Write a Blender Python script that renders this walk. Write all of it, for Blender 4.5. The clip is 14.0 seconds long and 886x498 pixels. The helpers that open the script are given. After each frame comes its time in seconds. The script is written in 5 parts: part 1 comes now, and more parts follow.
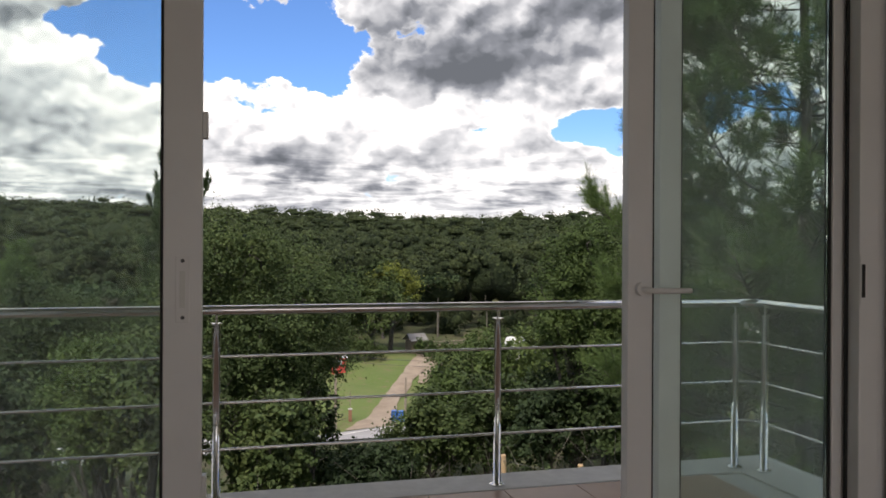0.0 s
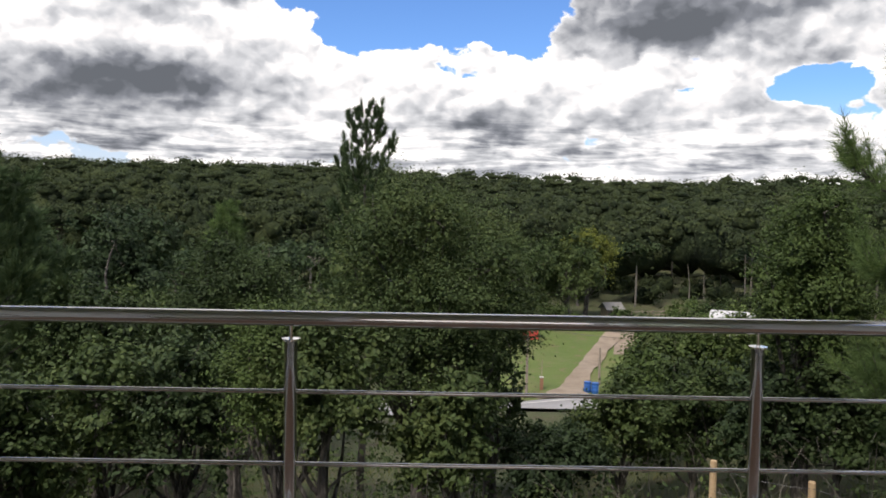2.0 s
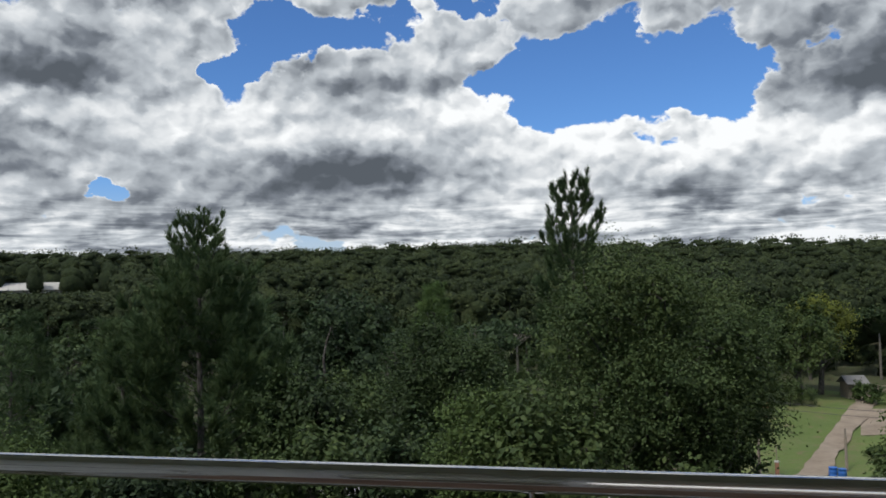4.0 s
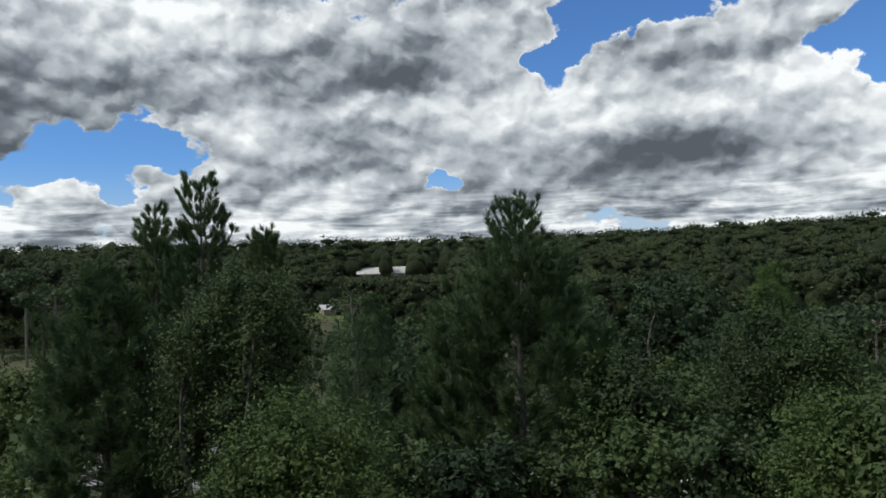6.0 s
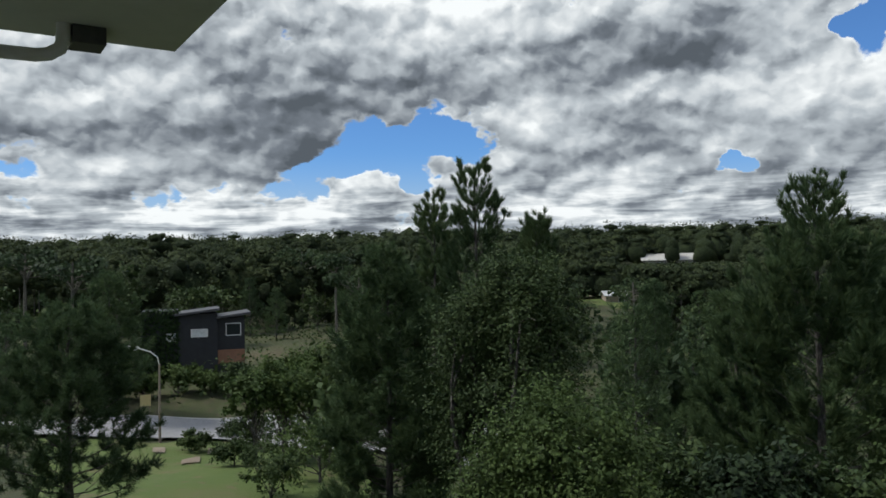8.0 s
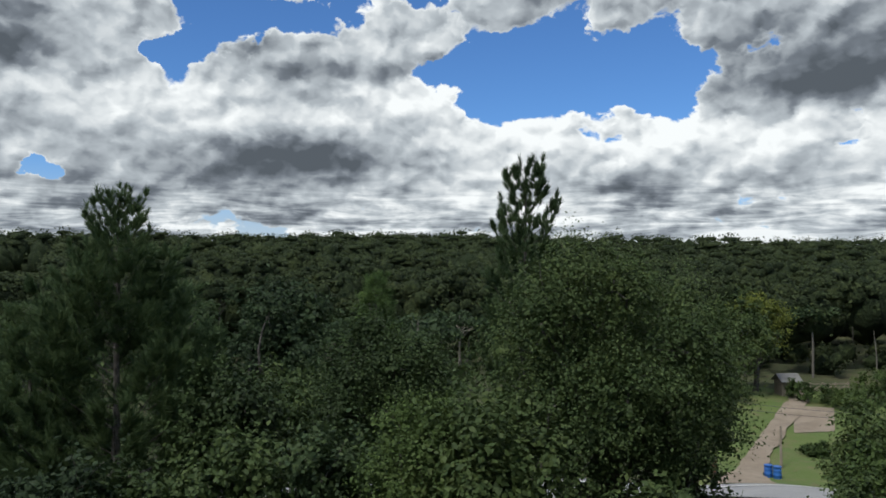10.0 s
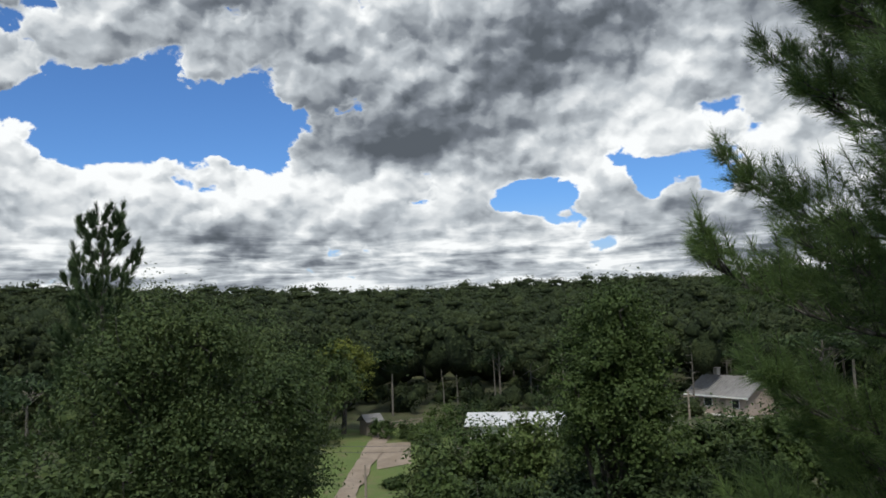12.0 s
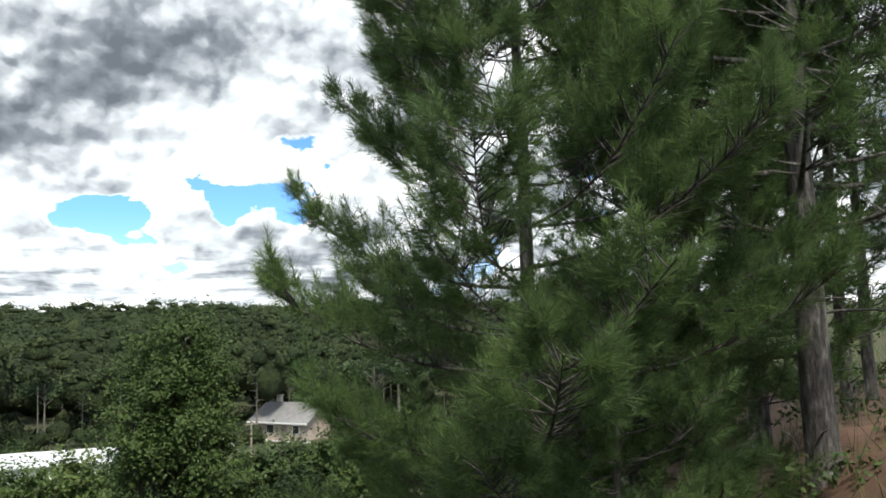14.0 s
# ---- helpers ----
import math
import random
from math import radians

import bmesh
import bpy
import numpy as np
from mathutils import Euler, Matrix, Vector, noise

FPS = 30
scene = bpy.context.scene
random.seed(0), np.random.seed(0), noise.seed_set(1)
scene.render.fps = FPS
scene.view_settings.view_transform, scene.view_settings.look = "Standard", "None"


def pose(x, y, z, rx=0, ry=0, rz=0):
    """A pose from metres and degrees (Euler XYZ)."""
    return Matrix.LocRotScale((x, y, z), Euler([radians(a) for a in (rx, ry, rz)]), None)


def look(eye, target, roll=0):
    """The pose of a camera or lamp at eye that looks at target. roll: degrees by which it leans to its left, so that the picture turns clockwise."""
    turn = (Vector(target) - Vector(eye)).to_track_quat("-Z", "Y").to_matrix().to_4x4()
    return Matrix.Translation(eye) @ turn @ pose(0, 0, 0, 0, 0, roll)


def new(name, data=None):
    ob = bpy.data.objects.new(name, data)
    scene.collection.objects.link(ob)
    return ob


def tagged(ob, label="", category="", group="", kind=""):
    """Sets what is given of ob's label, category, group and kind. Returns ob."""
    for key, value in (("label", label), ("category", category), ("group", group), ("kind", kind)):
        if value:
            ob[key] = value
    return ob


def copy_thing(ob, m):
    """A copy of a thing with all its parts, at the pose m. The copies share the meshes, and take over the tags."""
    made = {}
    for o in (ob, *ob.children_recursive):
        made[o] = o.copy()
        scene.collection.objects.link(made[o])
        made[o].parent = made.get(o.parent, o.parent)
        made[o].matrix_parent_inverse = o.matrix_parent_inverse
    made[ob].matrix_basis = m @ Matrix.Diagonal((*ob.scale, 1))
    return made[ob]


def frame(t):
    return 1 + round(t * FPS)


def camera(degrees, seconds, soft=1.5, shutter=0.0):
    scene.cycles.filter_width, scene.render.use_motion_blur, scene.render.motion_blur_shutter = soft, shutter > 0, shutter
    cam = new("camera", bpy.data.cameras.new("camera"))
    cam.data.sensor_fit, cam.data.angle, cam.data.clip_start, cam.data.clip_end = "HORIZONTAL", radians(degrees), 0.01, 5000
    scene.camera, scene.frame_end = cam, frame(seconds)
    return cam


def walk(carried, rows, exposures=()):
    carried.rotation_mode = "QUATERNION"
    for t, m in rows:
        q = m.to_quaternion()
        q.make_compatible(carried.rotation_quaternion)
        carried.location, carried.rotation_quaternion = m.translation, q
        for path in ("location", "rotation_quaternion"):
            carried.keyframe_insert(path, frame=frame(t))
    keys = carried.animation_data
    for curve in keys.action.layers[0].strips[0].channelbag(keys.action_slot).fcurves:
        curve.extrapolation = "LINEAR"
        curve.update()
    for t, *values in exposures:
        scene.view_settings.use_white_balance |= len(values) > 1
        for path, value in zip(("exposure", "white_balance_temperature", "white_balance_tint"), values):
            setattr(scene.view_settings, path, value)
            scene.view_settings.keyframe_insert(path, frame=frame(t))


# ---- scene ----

# ---------------------------------------------------------------- camera
cam = camera(58.5, 14.0, soft=1.7)
PATH = [
    (0.0, 0.096, -4.409, 1.394, -14.71, -0.12, -0.28),
    (0.5, 0.280, -3.973, 1.417, -9.92, -0.35, -0.51),
    (1.0, 0.358, -3.516, 1.417, -6.60, -2.00, -0.72),
    (1.5, 0.430, -3.092, 1.417, -3.59, -2.81, -0.20),
    (2.0, 0.481, -2.664, 1.428, -0.54, -2.88, -1.10),
    (3.2, 0.360, -1.930, 1.455, 7.80, 0.40, 0.30),
    (4.5, 0.157, -1.450, 1.480, 20.73, 3.28, 1.97),
    (5.0, 0.080, -1.140, 1.500, 29.64, 1.24, 2.54),
    (5.5, 0.060, -0.970, 1.500, 33.96, 0.88, 2.20),
    (6.0, 0.040, -0.760, 1.500, 37.29, 2.07, 2.09),
    (6.5, 0.010, -0.450, 1.500, 43.90, 2.24, 1.92),
    (7.0, -0.030, -0.300, 1.500, 52.16, 1.86, 1.87),
    (7.7, -0.070, -0.250, 1.495, 59.20, 1.60, 1.30),
    (8.2, -0.090, -0.240, 1.490, 54.80, 1.60, 1.00),
    (8.8, -0.100, -0.240, 1.490, 40.30, 1.60, 0.55),
    (9.5, -0.110, -0.250, 1.490, 21.80, 1.68, -0.22),
    (10.0, -0.100, -0.250, 1.490, 9.96, 1.88, 0.14),
    (10.5, -0.060, -0.250, 1.490, 0.35, 2.43, 0.51),
    (11.0, -0.020, -0.250, 1.495, -7.43, 3.58, 1.36),
    (11.5, 0.030, -0.250, 1.500, -13.60, 4.60, 1.94),
    (12.0, 0.070, -0.250, 1.500, -18.71, 5.02, 2.01),
    (12.5, 0.095, -0.250, 1.500, -24.41, 5.28, 2.11),
    (13.0, 0.110, -0.250, 1.500, -31.51, 5.75, 1.99),
    (13.5, 0.115, -0.250, 1.500, -40.36, 6.23, 1.54),
    (14.0, 0.115, -0.250, 1.500, -49.08, 6.10, 1.49),
]
EXPOSURES = [(0.0, 0.65, 7000, 16), (1.0, 0.60, 7000, 16), (2.0, 0.50, 6900, 15), (4.3, 0.0, 6400, 9), (11.0, 0.0, 6350, 7), (12.4, 0.05, 6450, 9), (13.0, 0.2, 6450, 9), (13.5, 0.5, 6500, 8), (14.0, 0.95, 6600, 7)]
walk(cam, [(t, pose(x, y, z, 90 + p, r, yaw)) for t, x, y, z, yaw, p, r in PATH], EXPOSURES)


# ---------------------------------------------------------------- node helper
class Nodes:
    """A short way to write node maths."""

    def __init__(self, tree):
        self.tree = tree
        tree.nodes.clear()

    def add(self, kind):
        return self.tree.nodes.new(kind)

    def put(self, socket, value):
        if isinstance(value, bpy.types.NodeSocket):
            self.tree.links.new(value, socket)
        else:
            socket.default_value = value

    def m(self, op, a, b=0.0, c=0.0, clamp=False):
        n = self.add("ShaderNodeMath")
        n.operation, n.use_clamp = op, clamp
        self.put(n.inputs[0], a), self.put(n.inputs[1], b), self.put(n.inputs[2], c)
        return n.outputs[0]

    def smooth(self, v, lo, hi, to0=0.0, to1=1.0):
        n = self.add("ShaderNodeMapRange")
        n.interpolation_type = "SMOOTHSTEP"
        for i, val in enumerate((v, lo, hi, to0, to1)):
            self.put(n.inputs[i], val)
        return n.outputs[0]

    def xyz(self, x, y, z):
        n = self.add("ShaderNodeCombineXYZ")
        self.put(n.inputs[0], x), self.put(n.inputs[1], y), self.put(n.inputs[2], z)
        return n.outputs[0]

    def noise(self, vec, scale, detail=4.0, rough=0.5, distort=0.0, out=0):
        n = self.add("ShaderNodeTexNoise")
        if vec is not None:
            self.put(n.inputs["Vector"], vec)
        n.inputs["Scale"].default_value, n.inputs["Detail"].default_value = scale, detail
        n.inputs["Roughness"].default_value, n.inputs["Distortion"].default_value = rough, distort
        return n.outputs[out]

    def mix(self, f, a, b):
        n = self.add("ShaderNodeMix")
        n.data_type = "RGBA"
        self.put(n.inputs[0], f), self.put(n.inputs[6], a), self.put(n.inputs[7], b)
        return n.outputs[2]

    def ramp(self, f, stops):
        n = self.add("ShaderNodeValToRGB")
        el = n.color_ramp.elements
        while len(el) < len(stops):
            el.new(0.5)
        for e, (p, c) in zip(el, stops):
            e.position, e.color = p, (*c, 1)
        self.put(n.inputs[0], f)
        return n.outputs[0]


def rgb(r, g, b):
    return (r, g, b, 1.0)


# ---------------------------------------------------------------- sky: broken cumulus over blue
SUN_EL, SUN_AZ = 54.0, 150.0          # degrees; azimuth counted to the left of straight ahead
# the broken cloud cover, by azimuth, elevation and their spread in degrees: blue gaps, shaded bases and sunlit heaps with their strength
GAPS = [(-4.25, 14.05, 6.1, 2), (1.45, 16.35, 2.9, 1.6), (8.55, 12.25, 2.5, 1.6), (-25.75, 8.55, 3.1, 1.2), (-35.45, 9.45, 2.9, 1.8), (19.95, 18.35, 3.7, 1),
        (12.95, 19.65, 1.8, 1), (24.75, 17.85, 2.9, 1.8), (28.75, 15.15, 1.4, 0.7), (8.25, 15.25, 3.7, 1.8), (2.65, 13.55, 3.7, 1.8), (-4.65, 13.45, 2.9, 2.3),
        (36.05, 6.95, 1.3, 0.8), (62.05, 9.15, 4.9, 1.7), (56.35, 9.75, 2.5, 1.2), (24.65, 16.75, 2, 1.3), (27.85, 15.35, 1.8, 0.7), (59.85, 6.65, 1.6, 0.7),
        (36.05, 6.75, 1.1, 0.8)]
SHADES = [(-22.55, 14.15, 13.5, 2.9, 0.55), (-14.15, 12.25, 5.3, 1.1, 0.3), (-29.45, 18.55, 13.1, 2.5, 0.5), (-15.65, 13.15, 7, 1.4, 0.35), (-25.85, 20.05, 13.5, 2.9, 0.3), (44.65, 8.45, 6.1, 2.5, 0.55),
          (21.85, 8.65, 7.8, 2.3, 0.5), (40.25, 14.85, 8.2, 1.8, 0.35), (66.65, 11.85, 9.4, 3.7, 0.35), (55.75, 14.05, 10.2, 2, 0.25), (32.95, 6.15, 2.5, 1.2, 0.4), (46.35, 14.15, 9.4, 2.3, 0.3),
          (21.95, 7.85, 7.4, 1.4, 0.42), (18.35, 13.85, 4.1, 1.6, 0.35), (-2.65, 6.95, 4.1, 1.6, 0.4), (18.25, 8.35, 5.7, 1.6, 0.3), (-2.05, 6.55, 3.7, 0.8, 0.4), (-22.45, 6.65, 2.5, 0.7, 0.5),
          (-31.55, 8.55, 2.3, 1, 0.45), (74.65, 9.45, 13.5, 1.8, 0.4)]
LIGHTS = [(51.05, 11.55, 2.3, 1.6, 0.3), (41.25, 11.95, 3.7, 1.4, 0.3), (38.85, 8.15, 1.2, 0.8, 0.4), (23.55, 10.85, 4.9, 1.1, 0.3), (64.45, 18.15, 9, 1.4, 0.3), (-0.15, 10.25, 8.2, 2, 0.3),
          (-16.45, 9.45, 6.6, 1.6, 0.3), (14.05, 12.25, 5.7, 2, 0.25), (-31.65, 10.95, 2.3, 1.8, 0.35), (-27.75, 9.25, 1.1, 0.6, 0.4), (32.55, 11.65, 4.9, 2, 0.15), (-33.05, 12.65, 4.9, 2.5, 0.3),
          (53.05, 17.15, 6.1, 2.5, 0.25)]


def build_world():
    world = bpy.data.worlds.new("world")
    scene.world = world
    world.use_nodes = True
    w = Nodes(world.node_tree)
    tc = w.add("ShaderNodeTexCoord")
    sep = w.add("ShaderNodeSeparateXYZ")
    w.put(sep.inputs[0], tc.outputs["Generated"])
    x, y, z = sep.outputs
    az = w.m("MULTIPLY", w.m("ARCTAN2", w.m("MULTIPLY", x, -1.0), y), 57.2958)
    el = w.m("MULTIPLY", w.m("ARCSINE", z), 57.2958)
    elp = w.m("MAXIMUM", el, 0.0)
    # height scale of the cloud deck, drawn together towards the horizon
    v = w.m("ADD", w.m("MULTIPLY", elp, 1.05), w.m("MULTIPLY", w.m("LOGARITHM", w.m("ADD", w.m("MULTIPLY", elp, 0.5), 1.0), 2.71828), 4.2))

    def split(vec):
        n = w.add("ShaderNodeSeparateXYZ")
        w.put(n.inputs[0], vec)
        return n.outputs

    def puffs(vec, scale, detail, soft):
        """Rounded heaps: high in the middle of each puff."""
        vo = w.add("ShaderNodeTexVoronoi")
        vo.feature, vo.normalize = "SMOOTH_F1", True
        w.put(vo.inputs["Vector"], vec)
        vo.inputs["Scale"].default_value, vo.inputs["Detail"].default_value = scale, detail
        vo.inputs["Roughness"].default_value, vo.inputs["Lacunarity"].default_value, vo.inputs["Smoothness"].default_value = 0.5, 2.1, soft
        return w.m("SUBTRACT", 0.5, vo.outputs["Distance"])

    def deck(da, dv, detail, soft):
        """Thickness of the cloud at a place shifted by da, dv: broad masses, heaps on them, fine curls."""
        q = w.xyz(w.m("ADD", w.m("ADD", az, jx), da), w.m("ADD", w.m("ADD", v, jy), dv), 3.7)
        return w.m("ADD", w.m("MULTIPLY", puffs(q, 0.27, detail * 0.5, soft), 1.5), w.m("MULTIPLY", w.m("SUBTRACT", w.noise(q, 0.18, detail, 0.5), 0.5), 1.5))

    q0 = w.xyz(az, v, 3.7)
    jog = split(w.noise(q0, 0.45, 5.0, 0.6, 0.0, 1))
    jx, jy = [w.m("MULTIPLY", w.m("SUBTRACT", s, 0.5), 1.9) for s in jog[:2]]
    here = deck(0.0, 0.0, 6.0, 0.35)
    rise = w.m("SUBTRACT", deck(-0.12, -0.3, 4.0, 0.5), deck(0.25, 0.65, 4.0, 0.5))
    broad = w.noise(q0, 0.07, 3.0, 0.5)
    wander = split(w.noise(q0, 0.14, 6.0, 0.6, 0.0, 1))
    place = w.xyz(w.m("MULTIPLY_ADD", w.m("SUBTRACT", wander[0], 0.5), 9.0, az), w.m("MULTIPLY_ADD", w.m("SUBTRACT", wander[1], 0.5), 4.2, el), 0.0)

    def heap(total, a0, e0, ra, re, strength):
        n = w.add("ShaderNodeVectorMath")
        n.operation = "MULTIPLY_ADD"
        w.put(n.inputs[0], place)
        n.inputs[1].default_value, n.inputs[2].default_value = (1 / ra, 1 / re, 0), (-a0 / ra, -e0 / re, 0)
        d = w.add("ShaderNodeVectorMath")
        d.operation = "DOT_PRODUCT"
        w.put(d.inputs[0], n.outputs[0]), w.put(d.inputs[1], n.outputs[0])
        return w.m("MULTIPLY_ADD", w.m("POWER", 0.42, d.outputs["Value"]), strength, total)

    sky = w.add("ShaderNodeTexSky")
    sky.sky_type, sky.sun_disc = "NISHITA", False
    sky.sun_elevation, sky.sun_rotation = radians(SUN_EL), radians(-SUN_AZ)
    sky.altitude, sky.air_density, sky.dust_density = 900.0, 1.0, 0.3
    tint = w.add("ShaderNodeVectorMath")
    tint.operation = "MULTIPLY"
    w.put(tint.inputs[0], sky.outputs[0])
    tint.inputs[1].default_value = (0.055, 0.085, 0.125)
    blue = w.mix(w.m("MULTIPLY", w.smooth(el, 9.0, 0.0), 0.9), tint.outputs[0], rgb(0.50, 0.55, 0.61))

    # overhead and behind, gaps come where the deck is thin
    unseen = w.m("MAXIMUM", w.smooth(el, 21.0, 30.0), w.smooth(w.m("ABSOLUTE", az), 84.0, 104.0))
    gaps = w.m("MULTIPLY", w.smooth(broad, 0.54, 0.40), w.m("MULTIPLY", unseen, 0.9))
    for a0, e0, ra, re in GAPS:
        gaps = heap(gaps, a0, e0, ra * 1.1, re * 1.1, 1.2)
    mass = 0.0
    for a0, e0, ra, re, k in SHADES:
        mass = heap(mass, a0, e0, ra, re, k)
    thick = w.m("MULTIPLY_ADD", mass, 0.8, w.m("SUBTRACT", w.m("MULTIPLY_ADD", here, 2.1, 0.03), gaps))
    cover = w.smooth(thick, -0.06, 0.12)
    light = w.m("ADD", w.m("MULTIPLY_ADD", rise, 1.2, 0.62), w.m("MULTIPLY", w.m("SUBTRACT", broad, 0.5), 1.1))
    light = w.m("MULTIPLY_ADD", mass, -0.57, light)
    for a0, e0, ra, re, k in LIGHTS:
        light = heap(light, a0, e0, ra, re, k)
    # rims beside the gaps are thin and bright
    light = w.m("MULTIPLY_ADD", w.smooth(thick, 0.32, 0.02), 0.22, light)
    # far flat rows near the horizon
    rows = w.noise(w.xyz(w.m("MULTIPLY", az, 0.16), w.m("MULTIPLY", v, 0.75), 9.1), 0.9, 5.0, 0.62, 0.4)
    rows = w.m("MULTIPLY", w.m("SUBTRACT", rows, 0.50), w.smooth(el, 8.0, 3.0, 0.0, 3.0))
    light = w.m("ADD", light, rows, clamp=True)
    cloud = w.ramp(light, [(0.0, (0.10, 0.115, 0.135)), (0.25, (0.19, 0.212, 0.245)), (0.60, (0.50, 0.535, 0.57)), (1.0, (0.97, 0.98, 0.98))])
    col = w.mix(cover, blue, cloud)
    col = w.mix(w.m("MULTIPLY", w.smooth(el, 5.0, 0.0), 0.35), col, rgb(0.60, 0.65, 0.72))
    col = w.mix(w.smooth(el, 0.0, -6.0), col, rgb(0.05, 0.06, 0.05))
    bg = w.add("ShaderNodeBackground")
    w.put(bg.inputs[0], col)
    bg.inputs[1].default_value = 1.0
    out = w.add("ShaderNodeOutputWorld")
    w.put(out.inputs[0], bg.outputs[0])


build_world()
sun = new("sun", bpy.data.lights.new("sun", "SUN"))
sun.data.energy, sun.data.angle, sun.data.color = 2.7, radians(11), (1.0, 0.95, 0.86)
sun_dir = Vector((-math.sin(radians(SUN_AZ)) * math.cos(radians(SUN_EL)), math.cos(radians(SUN_AZ)) * math.cos(radians(SUN_EL)), math.sin(radians(SUN_EL))))
sun.matrix_world = look(sun_dir * 60, (0, 0, 0))


# ---------------------------------------------------------------- materials
def material(name, build):
    mat = bpy.data.materials.new(name)
    mat.use_nodes = True
    w = Nodes(mat.node_tree)
    out = w.add("ShaderNodeOutputMaterial")
    w.put(out.inputs[0], build(w))
    return mat


def principled(w, color, rough=0.5, metal=0.0, bump=None, strength=0.2, dist=0.02, spec=0.5):
    p = w.add("ShaderNodeBsdfPrincipled")
    w.put(p.inputs["Base Color"], color), w.put(p.inputs["Roughness"], rough)
    p.inputs["Metallic"].default_value = metal
    p.inputs["Specular IOR Level"].default_value = spec
    if bump is not None:
        b = w.add("ShaderNodeBump")
        w.put(b.inputs["Height"], bump)
        b.inputs["Strength"].default_value, b.inputs["Distance"].default_value = strength, dist
        w.put(p.inputs["Normal"], b.outputs[0])
    return p.outputs[0]


def obj_coord(w):
    return w.add("ShaderNodeTexCoord").outputs["Object"]


def world_pos(w):
    return w.add("ShaderNodeNewGeometry").outputs["Position"]


def leaf_material(name, dark, mid, light, see=0.25, patch=0.35, rough=0.62):
    """Leaves: each one a shade of its own, with larger patches of fresher growth."""
    def build(w):
        g = w.add("ShaderNodeNewGeometry")
        oi = w.add("ShaderNodeObjectInfo")
        big = w.noise(g.outputs["Position"], patch, 3.0, 0.6)
        f = w.m("ADD", w.m("MULTIPLY", g.outputs["Random Per Island"], 0.34), w.m("MULTIPLY", w.m("SUBTRACT", big, 0.20), 0.95))
        f = w.m("ADD", f, w.m("MULTIPLY", w.m("SUBTRACT", oi.outputs["Random"], 0.5), 0.3), clamp=True)
        col = w.ramp(f, [(0.1, dark), (0.5, mid), (0.95, light)])
        p = principled(w, col, rough, spec=0.2)
        t = w.add("ShaderNodeBsdfTranslucent")
        w.put(t.inputs[0], col)
        mx = w.add("ShaderNodeMixShader")
        mx.inputs[0].default_value = see
        w.put(mx.inputs[1], p), w.put(mx.inputs[2], t.outputs[0])
        return mx.outputs[0]
    return material(name, build)


LEAF = leaf_material("broad_leaves", (0.024, 0.040, 0.016), (0.052, 0.083, 0.028), (0.106, 0.137, 0.044), see=0.2)
LEAF_FRESH = leaf_material("fresh_leaves", (0.034, 0.057, 0.019), (0.071, 0.112, 0.032), (0.116, 0.155, 0.048), see=0.22)
LEAF_YELLOW = leaf_material("yellow_leaves", (0.075, 0.095, 0.020), (0.150, 0.175, 0.034), (0.235, 0.250, 0.050), see=0.25)
LEAF_DARK = leaf_material("dark_leaves", (0.022, 0.038, 0.019), (0.045, 0.074, 0.032), (0.096, 0.131, 0.048))
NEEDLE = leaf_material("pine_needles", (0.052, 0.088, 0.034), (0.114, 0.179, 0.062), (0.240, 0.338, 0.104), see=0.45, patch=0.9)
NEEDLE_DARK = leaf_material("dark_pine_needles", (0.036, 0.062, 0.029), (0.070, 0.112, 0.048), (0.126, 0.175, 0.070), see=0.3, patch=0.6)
FOREST = leaf_material("forest_leaves", (0.014, 0.022, 0.011), (0.036, 0.052, 0.021), (0.086, 0.106, 0.038), see=0.2, patch=0.10, rough=0.75)


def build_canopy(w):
    """The inside of far crowns: leafy relief, its shade put into the dark green."""
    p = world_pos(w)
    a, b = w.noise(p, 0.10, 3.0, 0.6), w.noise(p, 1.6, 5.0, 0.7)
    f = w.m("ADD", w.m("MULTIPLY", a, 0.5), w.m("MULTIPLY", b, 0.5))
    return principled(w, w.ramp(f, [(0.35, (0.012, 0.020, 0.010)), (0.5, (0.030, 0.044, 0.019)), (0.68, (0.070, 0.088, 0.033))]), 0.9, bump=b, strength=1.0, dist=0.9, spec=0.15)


CANOPY = material("shaded_canopy_inside", build_canopy)
GRASS_BLADE = leaf_material("dry_grass", (0.07, 0.085, 0.03), (0.15, 0.16, 0.06), (0.30, 0.28, 0.13), see=0.3, patch=0.5)


def build_bark(w):
    c = obj_coord(w)
    mp = w.add("ShaderNodeMapping")
    w.put(mp.inputs[0], c)
    mp.inputs["Scale"].default_value = (1, 1, 0.25)
    n = w.noise(mp.outputs[0], 14, 6, 0.65)
    n2 = w.noise(c, 1.5, 3)
    col = w.ramp(n, [(0.38, (0.016, 0.014, 0.013)), (0.52, (0.070, 0.062, 0.056)), (0.68, (0.22, 0.205, 0.19))])
    col = w.mix(w.m("MULTIPLY", n2, 0.3), col, rgb(0.09, 0.088, 0.078))
    return principled(w, col, 0.9, bump=n, strength=1.0, dist=0.06)


BARK = material("bark", build_bark)
PALE_BARK = material("pale_bark", lambda w: principled(w, w.ramp(w.noise(obj_coord(w), 9, 5), [(0.3, (0.06, 0.056, 0.048)), (0.7, (0.19, 0.175, 0.15))]), 0.9))


